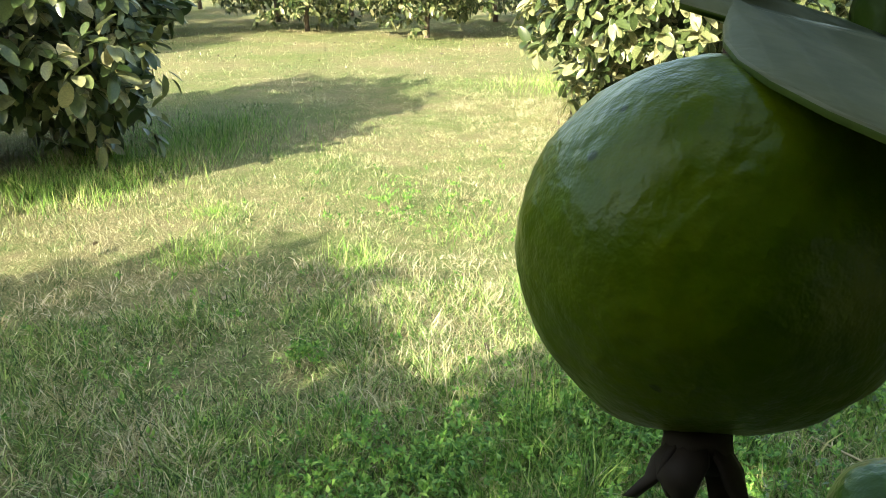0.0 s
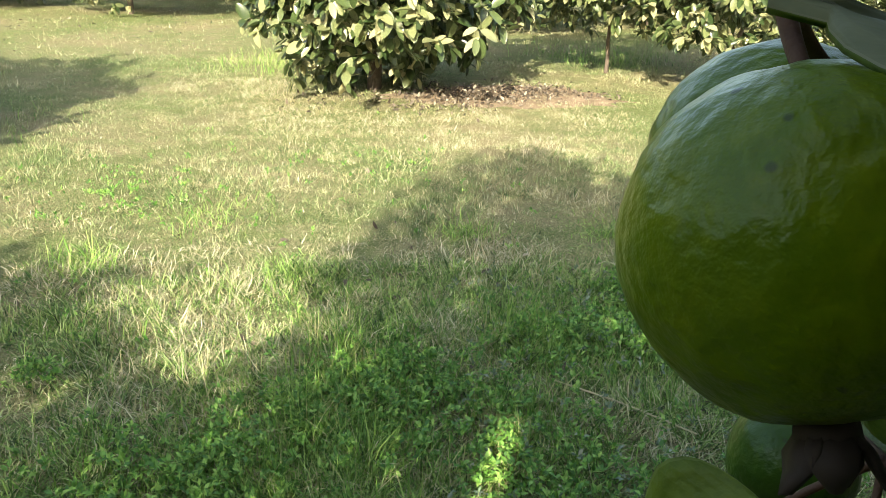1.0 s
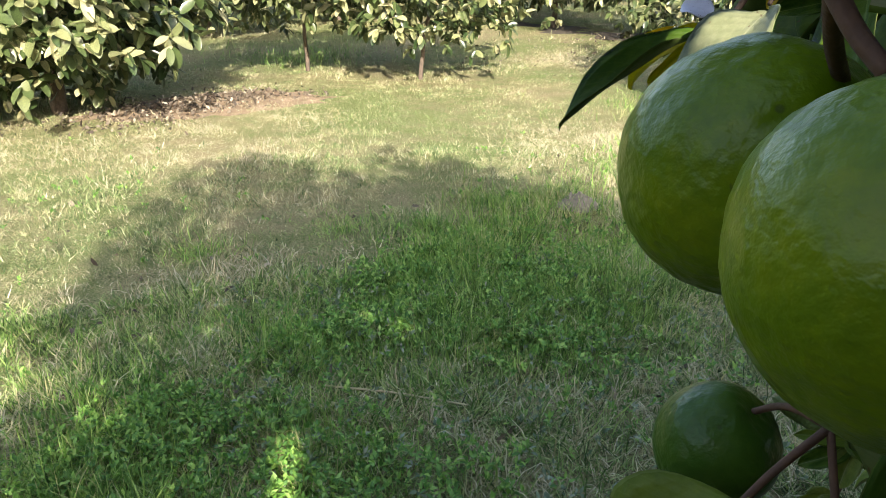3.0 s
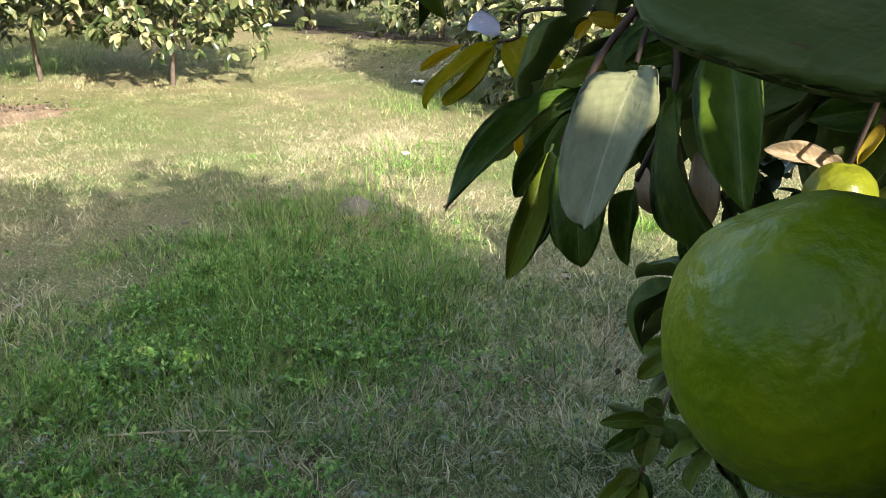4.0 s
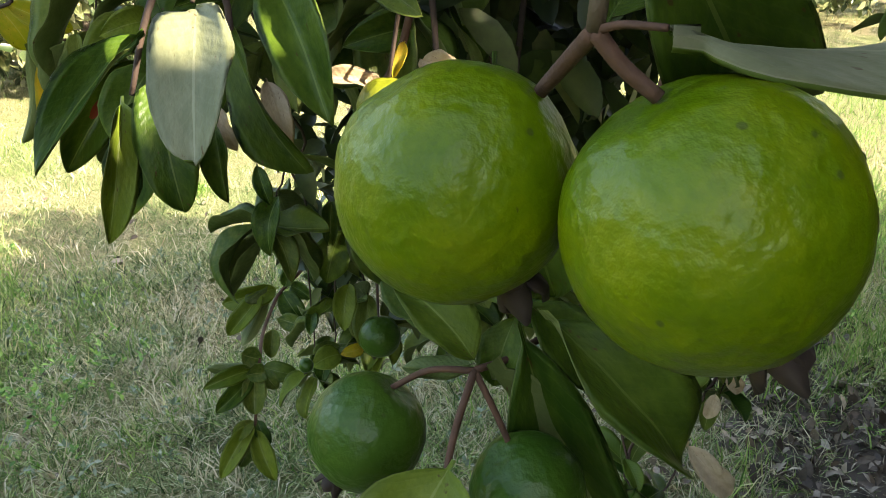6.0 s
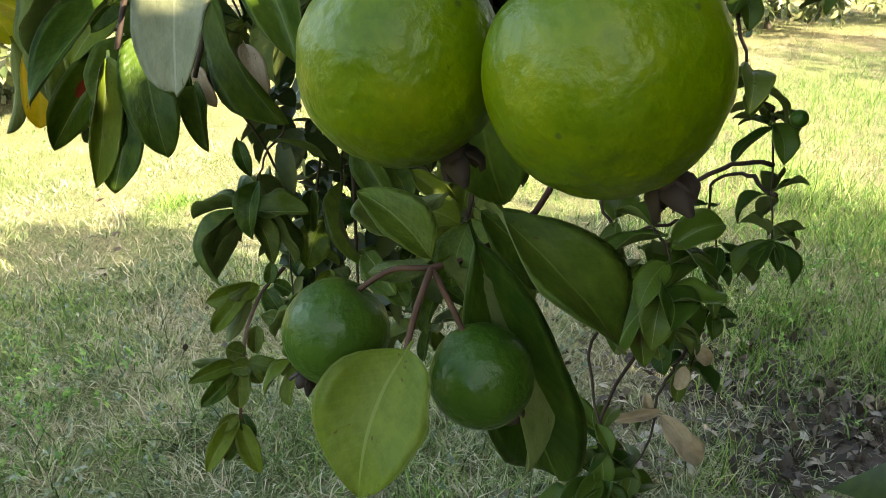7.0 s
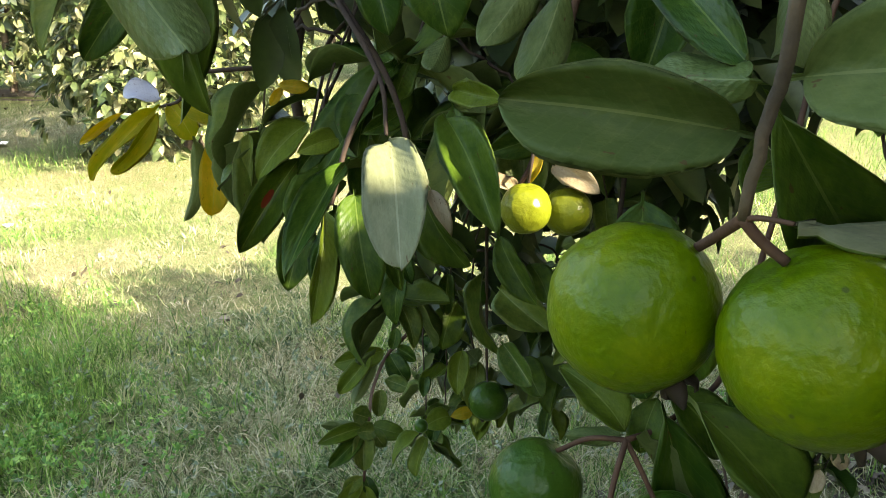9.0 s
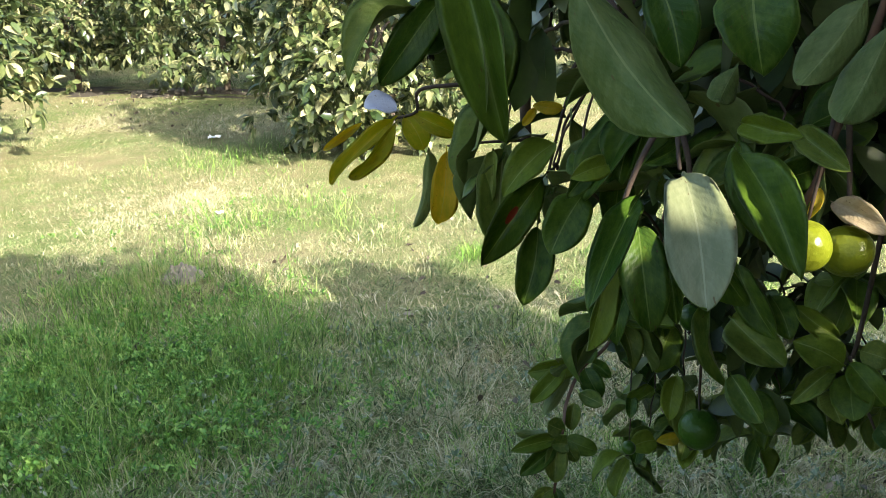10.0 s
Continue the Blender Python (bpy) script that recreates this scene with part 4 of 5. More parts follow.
for rows in (STEM_LEAVES, SPRAY_LEAVES, SPRAY_LEAVES_BEHIND, SPRAY_LEAVES_OVER, SPRAY_LEAVES_LOWER, TURNING_LEAVES,
             LOW_ROSETTE, LOW_ROSETTE_TIP, LOW_ROSETTE_END, LOW_MASS, LOW_RIGHT, CLUSTER_LEAVES, DRY_LEAVES):
    rows_of_leaves(rows)

# trunk and limbs; the trunk stands outside the view, the limbs reach over the camera
FORK = (0.95, -1.2, 0.95)
branch("trunk", [(1.0, -1.25, -0.05), (0.97, -1.24, 0.5), FORK], 0.085, 0.065, BARK, own, 12, wobble=0.008)
BOUGHS = [[FORK, (0.6, -0.8, 1.75), (0.25, -0.25, 1.92), (0.0, 0.03, 1.86)], [FORK, (0.95, -0.6, 1.85), (0.95, 0.05, 1.85), (0.86, 0.36, 1.74)],
         [FORK, (0.8, -0.6, 1.7), (0.55, 0.0, 1.85), (0.42, 0.3, 1.78)], [FORK, (1.3, -0.85, 1.8), (1.35, -0.1, 1.85), (1.2, 0.15, 1.6)],
         [FORK, (0.9, -0.95, 1.75), (0.76, -0.55, 1.9), (0.62, -0.4, 1.75)], [FORK, (0.4, -1.3, 1.9), (-0.3, -1.3, 2.5)], [FORK, (1.1, -1.6, 1.9), (1.3, -2.2, 2.5)],
         [FORK, (1.0, -1.2, 2.0), (0.9, -1.1, 2.9)], [FORK, (1.6, -1.2, 1.8), (2.2, -0.9, 2.2)]]
for k, line in enumerate(BOUGHS):
    branch("limb", line, 0.035, 0.008, BARK, own, 8, wobble=0.008, seed=k)

# the fruiting stem
NODE = (0.012, 0.03, 1.588)
branch("stem", [(0.0, 0.03, 1.86), (-0.004, 0.026, 1.72), (0.0, 0.026, 1.647), (0.006, 0.028, 1.622), NODE], 0.0028, 0.0021, STEM_BARK, own, 8, "grey-brown fruiting stem", wobble=0.0006)
branch("leaf_stalk", [NODE, (0.006, 0.026, 1.59), (-0.001, 0.019, 1.5903)], 0.0011, 0.0008, RED_TWIG, own, 6)
branch("fruit_stalk", [NODE, (0.026, 0.034, 1.577), (0.0435, 0.037, 1.5655)], 0.0021, 0.0018, RED_TWIG, own, 8)
branch("fruit_stalk", [NODE, (0.0105, 0.024, 1.581), (0.008, 0.016, 1.5745)], 0.0021, 0.0018, RED_TWIG, own, 8)
branch("stem", [(0.25, -0.25, 1.92), (0.2, -0.09, 1.7), (0.16, -0.04, 1.55), (0.135, -0.015, 1.47), (0.112, 0.022, 1.45), (0.098, 0.043, 1.45)], 0.0017, 0.0015, RED_TWIG, own, 7)
branch("fruit_stalk", [(0.098, 0.043, 1.45), (0.104, 0.06, 1.447), (0.112, 0.075, 1.434)], 0.0014, 0.0013, RED_TWIG, own, 7)
branch("fruit_stalk", [(0.098, 0.043, 1.45), (0.09, 0.036, 1.437), (0.084, 0.03, 1.424)], 0.0014, 0.0013, RED_TWIG, own, 7)
branch("stem", [(0.098, 0.043, 1.45), (0.08, 0.052, 1.435), (0.062, 0.058, 1.42)], 0.0016, 0.0013, RED_TWIG, own, 7)
branch("twig", [(0.42, 0.3, 1.78), (0.36, 0.22, 1.66), (0.31, 0.18, 1.6), (0.272, 0.172, 1.566)], 0.003, 0.0013, TWIG, own, 6)
branch("twig", [(0.31, 0.18, 1.6), (0.29, 0.2, 1.56), (0.282, 0.213, 1.516)], 0.0025, 0.0015, TWIG, own, 6)
branch("twig", [(0.36, 0.22, 1.66), (0.34, 0.18, 1.6), (0.318, 0.163, 1.548), (0.305, 0.175, 1.495)], 0.003, 0.0015, TWIG, own, 6)
branch("twig", [(0.42, 0.3, 1.78), (0.4, 0.34, 1.72), (0.392, 0.361, 1.675)], 0.004, 0.0015, TWIG, own, 6)
branch("twig", [(0.95, 0.05, 1.85), (1.0, 0.33, 1.72), (0.972, 0.357, 1.658), (0.945, 0.38, 1.535), (0.952, 0.38, 1.44)], 0.012, 0.008, TWIG, own, 8, "dark upright branchlet")
branch("twig", [(0.945, 0.382, 1.54), (0.913, 0.47, 1.54), (0.913, 0.54, 1.531), (0.917, 0.547, 1.498), (0.915, 0.58, 1.487)], 0.004, 0.002, TWIG, own, 6)
branch("twig", [(0.952, 0.38, 1.45), (0.9, 0.44, 1.455), (0.855, 0.482, 1.458)], 0.003, 0.0015, TWIG, own, 6)
branch("twig", [(0.55, 0.0, 1.85), (0.6, 0.2, 1.7), (0.666, 0.262, 1.572), (0.683, 0.291, 1.525), (0.65, 0.295, 1.485), (0.605, 0.302, 1.482)], 0.0025, 0.0014, TWIG, own, 7)
branch("twig", [(0.6, 0.2, 1.7), (0.5, 0.25, 1.57), (0.45, 0.246, 1.506)], 0.0015, 0.001, TWIG, own, 6)
branch("twig", [(0.428, 0.02, 1.7), (0.428, 0.054, 1.547), (0.423, 0.066, 1.51), (0.419, 0.077, 1.491)], 0.0035, 0.0025, RED_TWIG, own, 7, "rust-red twig")
branch("twig", [(0.76, -0.1, 1.75), (0.653, -0.051, 1.317), (0.635, -0.04, 1.268), (0.594, -0.065, 1.205)], 0.004, 0.0015, TWIG, own, 6)
branch("twig", [(0.95, 0.05, 1.78), (0.94, 0.09, 1.4), (0.934, 0.095, 1.144), (0.921, 0.095, 1.051), (0.9, 0.094, 1.035)], 0.004, 0.0015, TWIG, own, 6)
branch("twig", [(0.95, 0.05, 1.78), (0.708, 0.259, 1.618), (0.685, 0.29, 1.552), (0.645, 0.307, 1.466)], 0.003, 0.0016, TWIG, own, 6)
branch("twig", [(1.35, -0.1, 1.85), (1.5, 0.1, 1.4), (1.5, 0.18, 1.05), (1.47, 0.229, 0.938), (1.436, 0.27, 0.871), (1.406, 0.321, 0.824), (1.296, 0.342, 0.796), (1.206, 0.339, 0.782), (1.131, 0.347, 0.672), (1.092, 0.348, 0.62)], 0.006, 0.0028, RED_TWIG, own, 7, "red-brown hanging twig")
branch("twig", [(0.55, 0.0, 1.85), (0.42, 0.05, 1.62), (0.376, 0.072, 1.506)], 0.003, 0.0014, TWIG, own, 6)
branch("twig", [(0.42, 0.05, 1.62), (0.42, 0.04, 1.55), (0.402, 0.037, 1.495)], 0.003, 0.002, TWIG, own, 6)


HOLDS = [Vector(q) for bough in BOUGHS[:5] for q in bent(bough, 6) if Vector(q).z > 1.7]


def leafy_shoot(count, size, line, seed, kinds=(0,), broad=0.43, heap=None):
    """A hanging twig tied back to the nearest limb, with drooping leaves along it and a rosette at its end."""
    rnd = random.Random(seed)
    top = Vector(line[0])
    near = min((q for q in HOLDS if q.z > top.z + 0.012), key=lambda q: (q - top).length)
    mid = near.lerp(top, 0.5) + Vector((0.0, 0.0, 0.12 * (near.xy - top.xy).length))
    HOLDS.extend(bent(line, 8)[:-3])
    branch("twig", [near, mid] + list(line), 0.0028, 0.001, TWIG, own, 6, wobble=0.003, seed=seed)
    pts = bent(line, 8)
    spots = [pts[-1]] * 8 + [pts[len(pts) * 2 // 3]] * 4 + [pts[len(pts) // 3]] * 3
    for k in range(count):
        q = spots[k] if k < len(spots) and k < count * 0.8 else pts[rnd.randrange(1, len(pts))]
        a = k * 2.4 + rnd.uniform(-0.5, 0.5)
        way = Vector((math.cos(a), math.sin(a), rnd.choice((-1.7, -1.1, -0.7, -0.3, 0.2)) + rnd.uniform(-0.2, 0.2))).normalized()
        ln = size * rnd.uniform(0.75, 1.25)
        face = Vector((math.cos(a) * 0.7, math.sin(a) * 0.7, 1.0)) + Vector([rnd.uniform(-0.4, 0.4) for _ in range(3)])
        hang_leaf(own, q + Vector([rnd.uniform(-0.004, 0.004) for _ in range(3)]), q + way * ln, ln * broad * rnd.uniform(0.85, 1.2), face, rnd.choice(kinds), rnd.randrange(9), heap)


seed, far_leaves = 100, []
for shoots, kinds, broad in ((SHOOTS_UPPER, (0, 0, 0, 5), 0.46), (SHOOTS_HANGING, (5, 3, 5, 0), 0.46), (SHOOTS_BEYOND, (0, 5, 5, 3), 0.46), (SHOOTS_FAR_SIDE, (0, 0, 0, 5), 0.5)):
    for count, size, *line in shoots:
        leafy_shoot(round(count * (1.15 if shoots is SHOOTS_UPPER else 1.5)), size * 1.05, line, seed, kinds, broad, far_leaves if shoots is SHOOTS_FAR_SIDE else None)
        seed += 1
joined_leaves("foliage", far_leaves, own, "small dark leaves on thin hanging twigs")
fruit("tiny unripe guava low on a hanging twig", (0.821, 0.199, 1.003), 0.011, (0, 0.1, -1), SKIN_YOUNG, 10)
fruit("tiny guava fruitlet at the tip of a thin twig", (0.393, -0.281, 1.437), 0.0075, (0.6, -0.7, -0.2), SKIN_YOUNG, 12)
fruit("small green guava with a dark calyx high on a twig", (0.397, 0.372, 1.642), 0.014, (0.1, 0.1, -1), SKIN_YOUNG, 9)


def inner_foliage():
    """Leaves deep in the tree, too many to tell apart, their dimness put into the colour."""
    rng = np.random.default_rng(55)
    boxes = [((0.75, -0.38, 1.42), (1.7, 0.24, 1.8), 190, 0.085), ((1.0, -0.4, 1.25), (1.7, 0.1, 1.45), 90, 0.08), ((0.92, -0.14, 0.98), (1.3, 0.24, 1.42), 80, 0.07), ((0.45, 0.05, 1.62), (0.8, 0.36, 1.78), 34, 0.08), ((0.5, -0.2, 1.5), (0.95, 0.12, 1.78), 45, 0.075)]
    parts = []
    for lo, hi, n, size in boxes:
        c = rng.uniform(lo, hi, (n, 3))
        o = np.stack([rng.normal(0, 1, n), rng.normal(0, 1, n), np.full(n, -0.2)], 1)
        parts.append(clump_leaves(rng, c, o / np.linalg.norm(o, axis=1, keepdims=True), 6, size, 0.9, "oval"))
    v = np.concatenate([p[0] for p in parts])
    shift = np.cumsum([0] + [len(p[0]) for p in parts])
    t = np.concatenate([p[1] + k for p, k in zip(parts, shift)])
    me = fast_mesh("inner_foliage", v, t, SHADE_TONE)
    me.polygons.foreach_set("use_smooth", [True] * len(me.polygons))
    return tagged(part("inner_foliage", me, own, "leaves deep inside the tree, shade put into their colour"), kind="stuff")


inner_foliage()


# the shade of this tree on the grass, with a sunlit bay in its outline
SHADE_OUTLINE = [(-2.0, 1.0), (-1.95, 2.7), (-1.86, 3.1), (-1.6, 3.7), (-1.3, 3.4), (-0.95, 4.0), (-0.5, 3.75), (-0.34, 3.1), (-0.24, 2.72), (0.2, 2.66), (0.42, 2.9), (0.6, 3.4), (0.95, 3.9), (1.8, 4.9), (2.35, 5.3),
                 (2.5, 5.6), (2.95, 5.1), (3.0, 4.2), (3.65, 4.0), (3.75, 3.5), (3.9, 3.1), (3.8, 2.65), (3.45, 2.35), (3.9, 2.1), (4.1, 1.75), (4.0, 1.0)]


def inside_outline(points, outline):
    """Which of the points lie inside a closed outline."""
    x, y = points.T
    inside = np.zeros(len(points), bool)
    for (ax, ay), (bx, by) in zip(outline, outline[1:] + outline[:1]):
        inside ^= ((ay > y) != (by > y)) & (x < (bx - ax) * (y - ay) / (by - ay + 1e-12) + ax)
    return inside


def own_crown():
    """Unseen leaf mass over and behind the camera, added to block light, with the gaps through which the sun falls."""
    rng = np.random.default_rng(77)
    c, o = crown_points(rng, 3000, 1.6, 0.55, 3.2, 4.2)
    c += np.array([0.2, -1.05, 0.0])
    bearing = np.degrees(np.arctan2(c[:, 0] + 0.15, c[:, 1]))
    open_side = (bearing > -115) & (bearing < 135)                                # where the tree is open below
    keep = (~open_side | (c[:, 2] > 1.86)) & (c[:, 1] < 0.1) & ((c[:, 1] < -0.45) | (c[:, 0] > 0.35))
    keep &= np.linalg.norm(c - np.array([-0.15, 0.03, 1.62]), axis=1) > 0.5
    c, o = c[keep], o[keep]
    # unseen foliage added to block light: between fruit and sun, behind the open side
    roof = np.array([Vector((0.02, 0.02, 1.54)) + SUN_WAY * s for s in np.linspace(0.9, 2.8, 150)]) + rng.normal(0, 0.16, (150, 3))
    over = rng.uniform((0.1, -1.0, 1.95), (1.25, -0.3, 2.7), (380, 3))
    south = rng.uniform((-0.6, -1.4, 0.4), (1.1, -0.55, 2.2), (750, 3))
    south = south[np.degrees(np.arctan2(south[:, 0] + 0.2, south[:, 1] - 0.07)) % 360 > 137]
    west = rng.uniform((-1.8, -1.5, 0.15), (-0.1, -0.6, 1.75), (900, 3))
    # unseen upper crown, placed along the sun's way to throw SHADE_OUTLINE on the grass
    ground_spots = rng.uniform((-2.0, 1.0), (4.2, 5.7), (4600, 2))
    ground_spots = ground_spots[inside_outline(ground_spots, SHADE_OUTLINE)]
    ground_spots += rng.normal(0, 0.12, ground_spots.shape)
    back = np.maximum(rng.uniform(0.55, 1.7, len(ground_spots)), 3.1 - ground_spots[:, 1] + rng.uniform(0.0, 0.8, len(ground_spots)))
    reach = (ground_spots[:, 1] + back) / -(SUN_WAY.y)
    upper = np.column_stack([ground_spots, np.zeros(len(ground_spots))]) + np.outer(reach, np.array(SUN_WAY))
    # unseen leaves added above the hanging twigs to keep sky light off them
    inner = rng.uniform((0.4, -0.1, 1.95), (1.5, 0.5, 2.6), (260, 3))
    extra = np.concatenate([upper[upper[:, 2] > 1.95], inner, roof[roof[:, 2] > 1.82], over, south, west])
    c, o = np.concatenate([c, extra]), np.concatenate([o, np.tile([0.0, 0.0, 1.0], (len(extra), 1))])
    v, t = clump_leaves(rng, c, o, 7, 0.11, 0.5, False)
    # single leaves leave the gaps through which the sun falls on fruit, leaf and grass
    leaf, sun_way = v.reshape(-1, 5, 3), np.array(SUN_WAY)
    keep = np.ones(len(leaf), bool)
    for gx, gy, gz, r in [(0.372, 0.070, 1.500, 0.02), (0.245, 0.166, 1.557, 0.026), (0.337, 0.144, 1.49, 0.014), (0.41, 0.09, 1.5, 0.02), (0.42, -0.22, 1.12, 0.03), (0.457, -0.263, 1.19, 0.02), (0.93, 1.95, 0.0, 0.04), (0.8, 1.76, 0.0, 0.035), (-0.58, 2.67, 0.0, 0.05), (-0.66, 2.37, 0.0, 0.03), (1.5, -0.95, 0.0, 0.1), (3.6, 2.15, 0.0, 0.14), (-0.04, 3.25, 0.0, 0.17), (0.02, 2.85, 0.0, 0.13), (0.25, 3.05, 0.0, 0.14)]:
        rel = leaf - np.array([gx, gy, gz])
        off = np.linalg.norm(rel - (rel @ sun_way)[..., None] * sun_way, axis=2)
        keep &= ~((off.min(1) < r) | (off.mean(1) < r + 0.03))
    v = leaf[keep].reshape(-1, 3)
    t = t[:keep.sum() * 4]
    crown = part("crown", fast_mesh("crown", v, t, SHADE_TONE), own, "dense leafy crown, unseen, filled in to shade the fruit")
    return tagged(crown, kind="stuff")


own_crown()


# ---------------------------------------------------------------- grass, weeds and litter
def heights(x, y):
    return np.array([ground_height(a, b) for a, b in zip(x, y)])


def blades(rng, x, y, length, width, lean, tuft=0.0, far=False):
    """Grass blades of three triangles, each bent over; part of them spring from common tufts."""
    n = len(x)
    a, b = rng.uniform(0, 2 * np.pi, n), rng.uniform(0, 2 * np.pi, n)
    x, y = x.copy(), y.copy()
    if tuft:
        k = max(1, n // 14)
        own_tuft = rng.integers(0, k, n)
        inside = rng.uniform(0, 1, n) < tuft
        r = np.abs(rng.normal(0, length * 0.22, n))
        x[inside] = (x[own_tuft] + r * np.cos(a))[inside]
        y[inside] = (y[own_tuft] + r * np.sin(a))[inside]
    z = heights(x, y)
    patch = np.array([noise.noise((p * 1.7, q * 1.7, 9.0)) + 0.6 * noise.noise((p * 6.0, q * 6.0, 2.0)) for p, q in zip(x, y)])
    ln = length * rng.uniform(0.4, 1.45, n) * np.clip(1.0 + 0.9 * patch, 0.45, 1.9)
    wd = width * rng.uniform(0.5, 1.5, n)
    tilt = np.clip(rng.normal(lean, 0.38, n), 0.05, 1.5)
    dx, dy = np.cos(a), np.sin(a)
    sx, sy = np.cos(b) * wd / 2, np.sin(b) * wd / 2
    base = np.stack([x, y, z - 0.01], 1)
    mid = base + np.stack([dx * np.sin(tilt * 0.7) * ln * 0.5, dy * np.sin(tilt * 0.7) * ln * 0.5, np.cos(tilt * 0.7) * ln * 0.5], 1)
    bend = tilt * 1.3 + rng.normal(0, 0.3, n)
    turn = a + rng.normal(0, 0.45, n)
    tip = mid + np.stack([np.cos(turn) * np.sin(bend) * ln * 0.5, np.sin(turn) * np.sin(bend) * ln * 0.5, np.cos(bend) * ln * 0.5], 1)
    tip[:, 2] = np.maximum(tip[:, 2], z + 0.004)
    side = np.stack([sx, sy, np.zeros(n)], 1)
    if far:
        v = np.stack([base - side, base + side, tip], 1).reshape(-1, 3)
        return v, np.arange(3 * n).reshape(-1, 3)
    v = np.stack([base - side, base + side, mid - side * 0.8, mid + side * 0.8, tip], 1).reshape(-1, 3)
    t = (np.arange(n)[:, None, None] * 5 + np.array([(0, 1, 3), (0, 3, 2), (2, 3, 4)])[None]).reshape(-1, 3)
    return v, t


def polar(rng, n, r0, r1, b0, b1):
    r = np.sqrt(rng.uniform(r0 * r0, r1 * r1, n))
    b = np.radians(rng.uniform(b0, b1, n))
    return r * np.sin(b), r * np.cos(b)


def grass_ring(name, seed, n, r0, r1, length, width, lean=0.75, mat=GRASS, far=False, b0=-38, b1=132):
    rng = np.random.default_rng(seed)
    x, y = polar(rng, n, r0, r1, b0, b1)
    keep = rng.uniform(0, 1, n) > bare_amount(x, y) * np.where(y < 0, 0.62, np.where(y < 7.1, 0.4, 0.93))
    x, y = x[keep], y[keep]
    ob = new(name, fast_mesh(name, *blades(rng, x, y, length, width, lean, 0.2 if far else 0.55, far), mat))
    return tagged(ob, "short tangled grass, green mixed with dry straw", "grass", kind="stuff")


grass_ring("grass", 1, 65000, 1.2, 3.6, 0.1, 0.0042, 1.08, GREENER, b0=-38, b1=62)
grass_ring("grass", 8, 50000, 1.2, 3.6, 0.1, 0.0042, 1.12, b0=58, b1=132)
grass_ring("grass", 2, 65000, 3.6, 6.0, 0.062, 0.0044, 1.15)
grass_ring("grass", 7, 190000, 3.6, 6.5, 0.037, 0.005, 1.1, far=True)
grass_ring("grass", 3, 370000, 6.0, 11.0, 0.036, 0.0068, 1.05, far=True)
grass_ring("straw", 5, 30000, 1.2, 4.0, 0.1, 0.004, 1.35, STRAW)
grass_ring("straw", 6, 90000, 3.6, 9.5, 0.036, 0.0046, 1.3, STRAW, far=True)
grass_ring("grass", 4, 100000, 11.0, 20.0, 0.055, 0.011, 1.05, far=True)


def tufts(name, seed, spots, mat, length, width, lean=0.55, label="patches of taller fresh green grass"):
    """Taller, greener grass in patches: x, y, spread, blades."""
    rng = np.random.default_rng(seed)
    xs, ys = [], []
    for x, y, spread, n in spots:
        xs.append(rng.normal(x, spread, n))
        ys.append(rng.normal(y, spread, n))
    ob = new(name, fast_mesh(name, *blades(rng, np.concatenate(xs), np.concatenate(ys), length, width, lean), mat))
    return tagged(ob, label, "grass", kind="stuff")


tufts("tall_grass", 11, [(0.6, 2.3, 0.16, 1500), (1.37, 2.5, 0.17, 2000), (2.06, 2.74, 0.13, 1500), (2.75, 2.8, 0.22, 2200), (2.03, 1.94, 0.16, 1800), (0.93, 1.95, 0.12, 900), (1.9, 2.65, 0.1, 800),
                         (2.25, 2.75, 0.15, 1000), (3.3, 2.75, 0.3, 1500), (3.5, 3.1, 0.25, 900), (0.35, 2.1, 0.2, 1800), (0.88, 1.6, 0.2, 1800), (-0.3, 1.9, 0.2, 1600), (0.0, 1.9, 0.2, 1600), (0.37, 2.17, 0.14, 900), (2.46, 2.28, 0.2, 2200), (1.76, 2.38, 0.2, 1800), (2.45, 2.78, 0.18, 1600), (2.7, 1.8, 0.3, 1500), (2.3, 1.95, 0.25, 1600), (3.07, 2.3, 0.25, 1200)],
      LUSH, 0.12, 0.0048, 0.75)
tufts("tall_grass", 14, [(1.4, 9.9, 0.5, 1300), (-2.85, 5.3, 0.3, 2600), (-2.7, 5.95, 0.35, 2600), (-2.4, 7.0, 0.5, 2800), (6.2, 10.2, 0.6, 1200), (7.0, 4.4, 0.5, 500), (5.04, 3.03, 0.5, 600), (2.5, -1.75, 0.25, 2400),
                         (2.4, -1.45, 0.2, 1200), (3.5, -2.55, 0.5, 3500), (4.6, -2.7, 0.8, 4000), (6.6, -4.2, 1.1, 4500), (1.64, -0.98, 0.08, 160)],
      LUSH, 0.14, 0.005, 0.7)


tufts("straw", 31, [(1.4, 6.6, 0.5, 3500), (2.6, 6.2, 0.5, 3500), (3.6, 6.6, 0.4, 2500), (1.0, 7.4, 0.4, 2500), (5.0, 4.0, 0.4, 5000), (5.6, 3.8, 0.3, 2500), (8.6, 7.4, 0.5, 4000), (9.0, 5.6, 0.5, 4000), (0.0, 3.0, 0.15, 900), (0.9, 8.6, 0.5, 3000), (3.55, 2.86, 0.11, 260)],
      STRAW, 0.07, 0.0042, 1.42, "flattened patches of bleached dry grass")


scatter = random.Random(47)
tufts("tall_grass", 17, [(r * math.sin(b), r * math.cos(b), scatter.uniform(0.07, 0.17), 380) for r, b in ((scatter.uniform(1.5, 5.0), radians(scatter.uniform(-30, 112))) for _ in range(75))],
      LUSH, 0.1, 0.0045, 1.05)


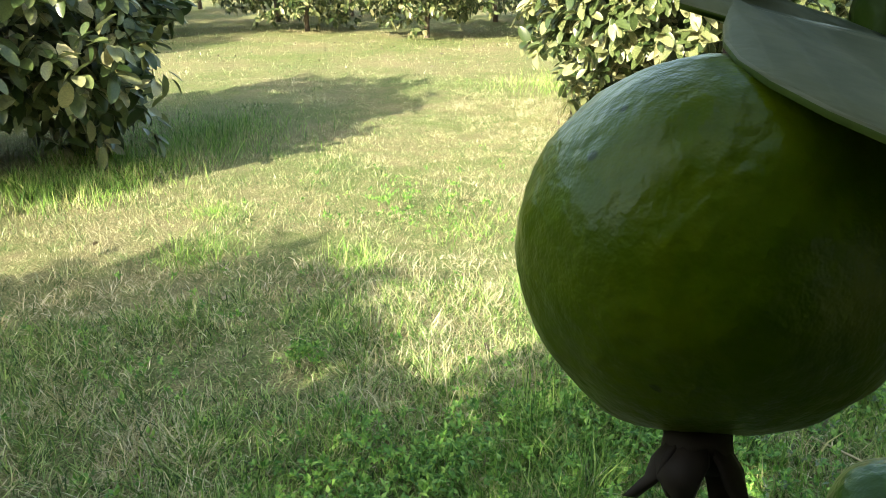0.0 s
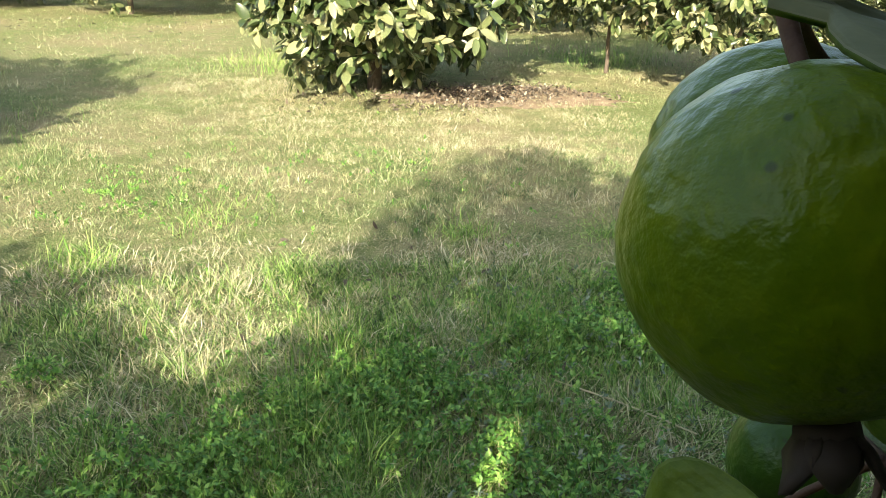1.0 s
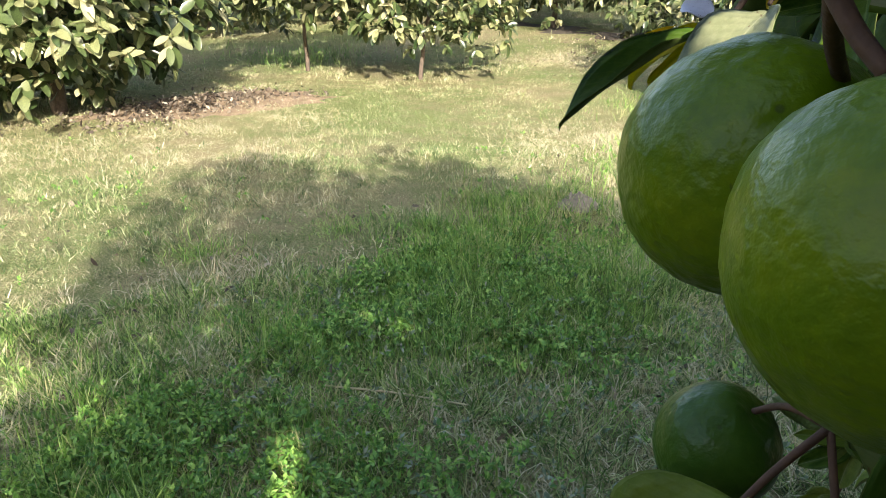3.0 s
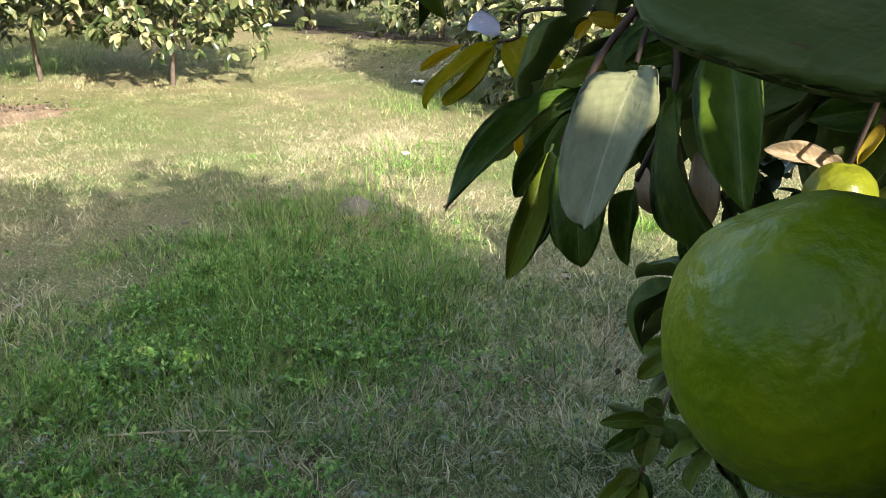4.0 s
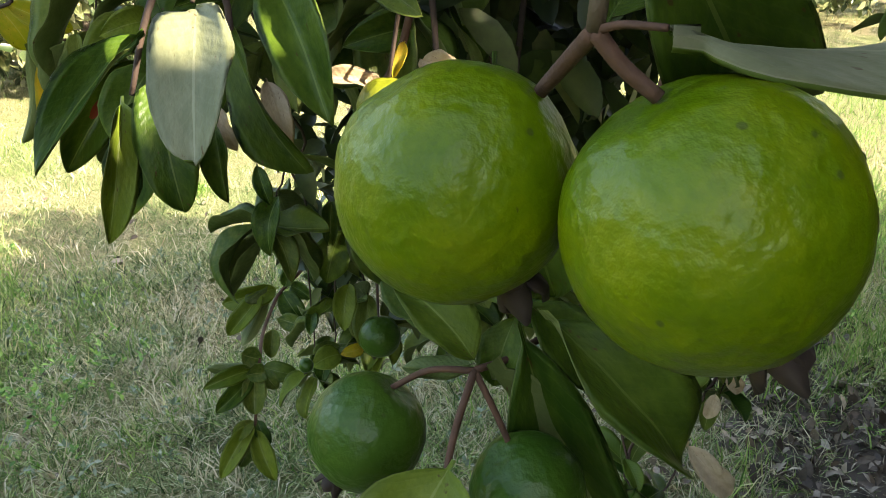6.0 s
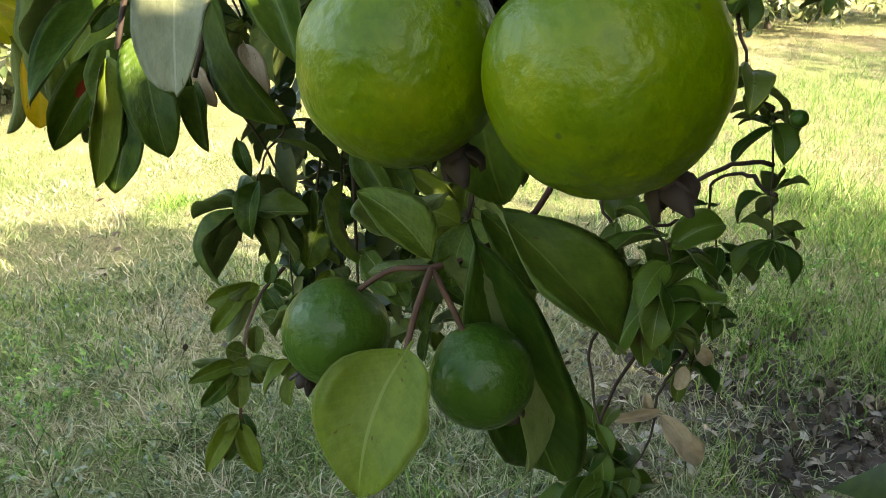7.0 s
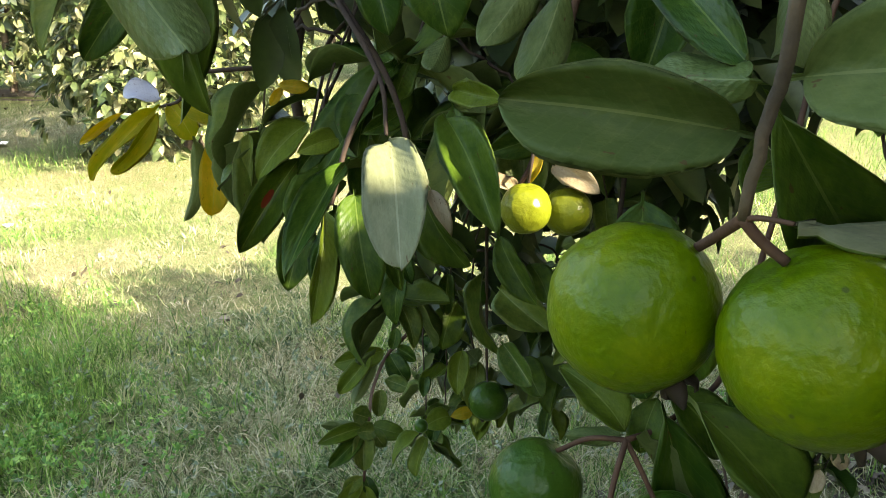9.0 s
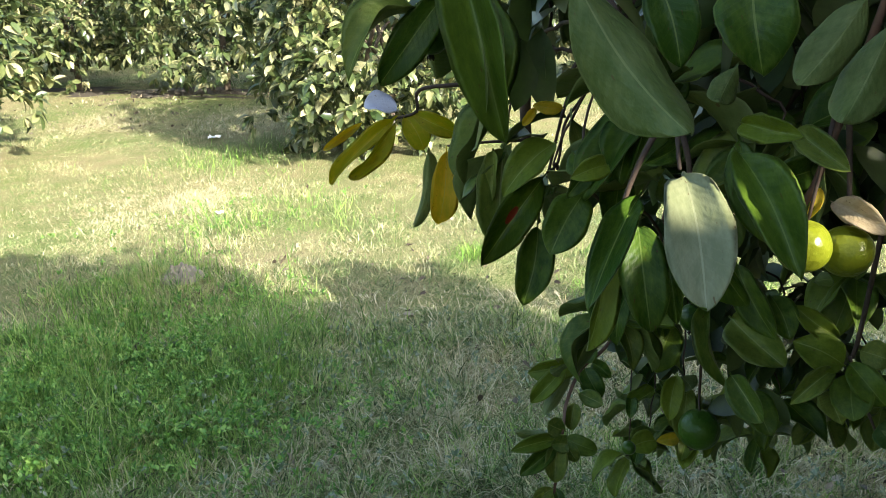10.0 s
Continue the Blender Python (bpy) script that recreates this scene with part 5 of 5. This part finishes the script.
def weeds(seed, spots):
    rng = np.random.default_rng(seed)
    c = []
    for x, y, spread, n in spots:
        px, py = rng.normal(x, spread, n), rng.normal(y, spread, n)
        c.append(np.stack([px, py, heights(px, py) + rng.uniform(0.03, 0.11, n)], 1))
    c = np.concatenate(c)
    o = np.tile([0, 0, 1.0], (len(c), 1))
    ob = new("weeds", fast_mesh("weeds", *clump_leaves(rng, np.repeat(c, 2, 0) + rng.normal(0, 0.02, (2 * len(c), 3)) * (1, 1, 0.3), np.repeat(o, 2, 0), 6, 0.026, -0.2, False), WEED))
    return tagged(ob, "low broad-leaved green weeds in the turf", "weeds", kind="stuff")


weeds(12, [(0.6, 2.3, 0.2, 110), (1.37, 2.5, 0.18, 130), (2.06, 2.74, 0.14, 110), (2.03, 1.94, 0.2, 90), (0.93, 1.95, 0.2, 90), (0.67, 2.27, 0.16, 80), (0.35, 2.05, 0.22, 150), (0.88, 1.6, 0.2, 130),
           (-0.3, 1.9, 0.2, 130), (0.0, 1.9, 0.2, 130), (0.37, 2.17, 0.14, 80), (-0.63, 2.72, 0.04, 26), (-0.43, 4.8, 0.3, 60), (-1.0, 2.6, 0.6, 60), (1.0, 5.0, 0.8, 60), (2.75, 2.8, 0.25, 60), (4.6, 3.2, 0.5, 50), (3.0, -2.0, 0.5, 120), (2.46, 2.2, 0.25, 190), (1.76, 2.38, 0.16, 130), (2.4, 2.8, 0.15, 110), (2.2, 1.5, 0.25, 90), (3.0, 2.4, 0.3, 90), (1.2, 1.4, 0.2, 80)])


def pale_weeds(seed, n):
    """Small grey-green weeds and bleached bits scattered through the shaded turf."""
    rng = np.random.default_rng(seed)
    x, y = polar(rng, n, 1.4, 3.6, 20, 110)
    c = np.stack([x, y, heights(x, y) + rng.uniform(0.04, 0.09, n)], 1)
    ob = new("weeds", fast_mesh("weeds", *clump_leaves(rng, c, np.tile([0, 0, 1.0], (n, 1)), 5, 0.026, -0.1, False), PALE_WEED))
    return tagged(ob, "small grey-green weeds among the dry grass", "weeds", kind="stuff")


pale_weeds(21, 800)


def litter(seed, spots):
    """Fallen leaves lying flat or curled on the ground."""
    rng = np.random.default_rng(seed)
    c = []
    for x, y, spread, n in spots:
        px, py = rng.normal(x, spread, n), rng.normal(y, spread * 0.8, n)
        c.append(np.stack([px, py, heights(px, py) + rng.uniform(0.006, 0.03, n)], 1))
    c = np.concatenate(c)
    n = len(c)
    o = np.stack([rng.normal(0, 1, n), rng.normal(0, 1, n), np.zeros(n)], 1)
    ob = new("leaf_litter", fast_mesh("leaf_litter", *clump_leaves(rng, c, o, 1, 0.052, 0.0, True), LITTER))
    return tagged(ob, "dry brown fallen leaves scattered on the ground", "leaf litter", kind="stuff")


# patches around (3, 7.5) stand in for dappled shade as well as fallen leaves
litter(13, [(2.1, -1.5, 0.42, 1900), (2.6, 7.4, 0.35, 420), (3.2, 7.65, 0.3, 520), (3.8, 7.65, 0.25, 360), (4.3, 7.4, 0.2, 70), (1.4, 7.6, 0.3, 60), (9.9, 7.4, 1.3, 500), (1.8, -0.7, 0.4, 250), (1.0, 2.8, 1.2, 120), (3.2, 1.3, 1.2, 160), (-1.0, 14.5, 1.5, 200)])


def scrap(x, y, size, turn, seed):
    """A crumpled scrap of white paper."""
    rnd = random.Random(seed)
    bm = bmesh.new()
    bmesh.ops.create_grid(bm, x_segments=6, y_segments=5, size=size)
    for v in bm.verts:
        v.co.z = rnd.uniform(0.0, 0.5) * size
    bmesh.ops.solidify(bm, geom=bm.faces[:], thickness=0.001)
    me = bpy.data.meshes.new("paper_scrap")
    bm.to_mesh(me)
    bm.free()
    me.materials.append(PAPER)
    ob = new("paper_scrap", me)
    ob.matrix_basis = pose(x, y, ground_height(x, y) + 0.03, 0, 0, turn)
    return tagged(ob, "crumpled scrap of white paper lying in the grass", "litter")


def earth_mound(x, y, radius, height, seed):
    """A clod-strewn little heap of dug earth."""
    verts, faces, rings, spokes = [], [], 18, 48
    for i in range(rings + 1):
        for k in range(spokes):
            a, q = 2 * math.pi * k / spokes, i / rings
            r = radius * q * (1 + 0.25 * noise.noise((math.cos(a) * 2 + seed, math.sin(a) * 2, 0)))
            px, py = r * math.cos(a), r * math.sin(a)
            lump = 0.8 * noise.noise((px * 25, py * 25, seed)) + 0.8 * noise.noise((px * 60, py * 60, seed))
            verts.append((px, py, height * (1 - q * q) * (1 + 0.55 * lump) - 0.02 * q))
    for i in range(rings):
        for k in range(spokes):
            q = (k + 1) % spokes
            faces.append((i * spokes + k, i * spokes + q, (i + 1) * spokes + q, (i + 1) * spokes + k))
    ob = new("earth_mound", mesh_of("earth_mound", verts, faces, [DUG_EARTH]))
    ob.matrix_basis = pose(x, y, ground_height(x, y))
    return tagged(ob, "small mound of pale dug earth in the grass", "earth mound")


stick = new("dead_stick", mesh_of("dead_stick", *tube(bent([(1.2, 2.16, 0.05), (1.38, 1.91, 0.055), (1.52, 1.7, 0.05)], 6, 0.002), [0.004] * 7 + [0.003] * 6, 6), [STRAW]))
tagged(stick, "thin bleached dead stick lying in the grass", "stick")
earth_mound(3.55, 2.86, 0.13, 0.06, 2.0)
scrap(7.96, 5.24, 0.07, 20, 1)
scrap(4.94, 3.42, 0.028, 60, 2)
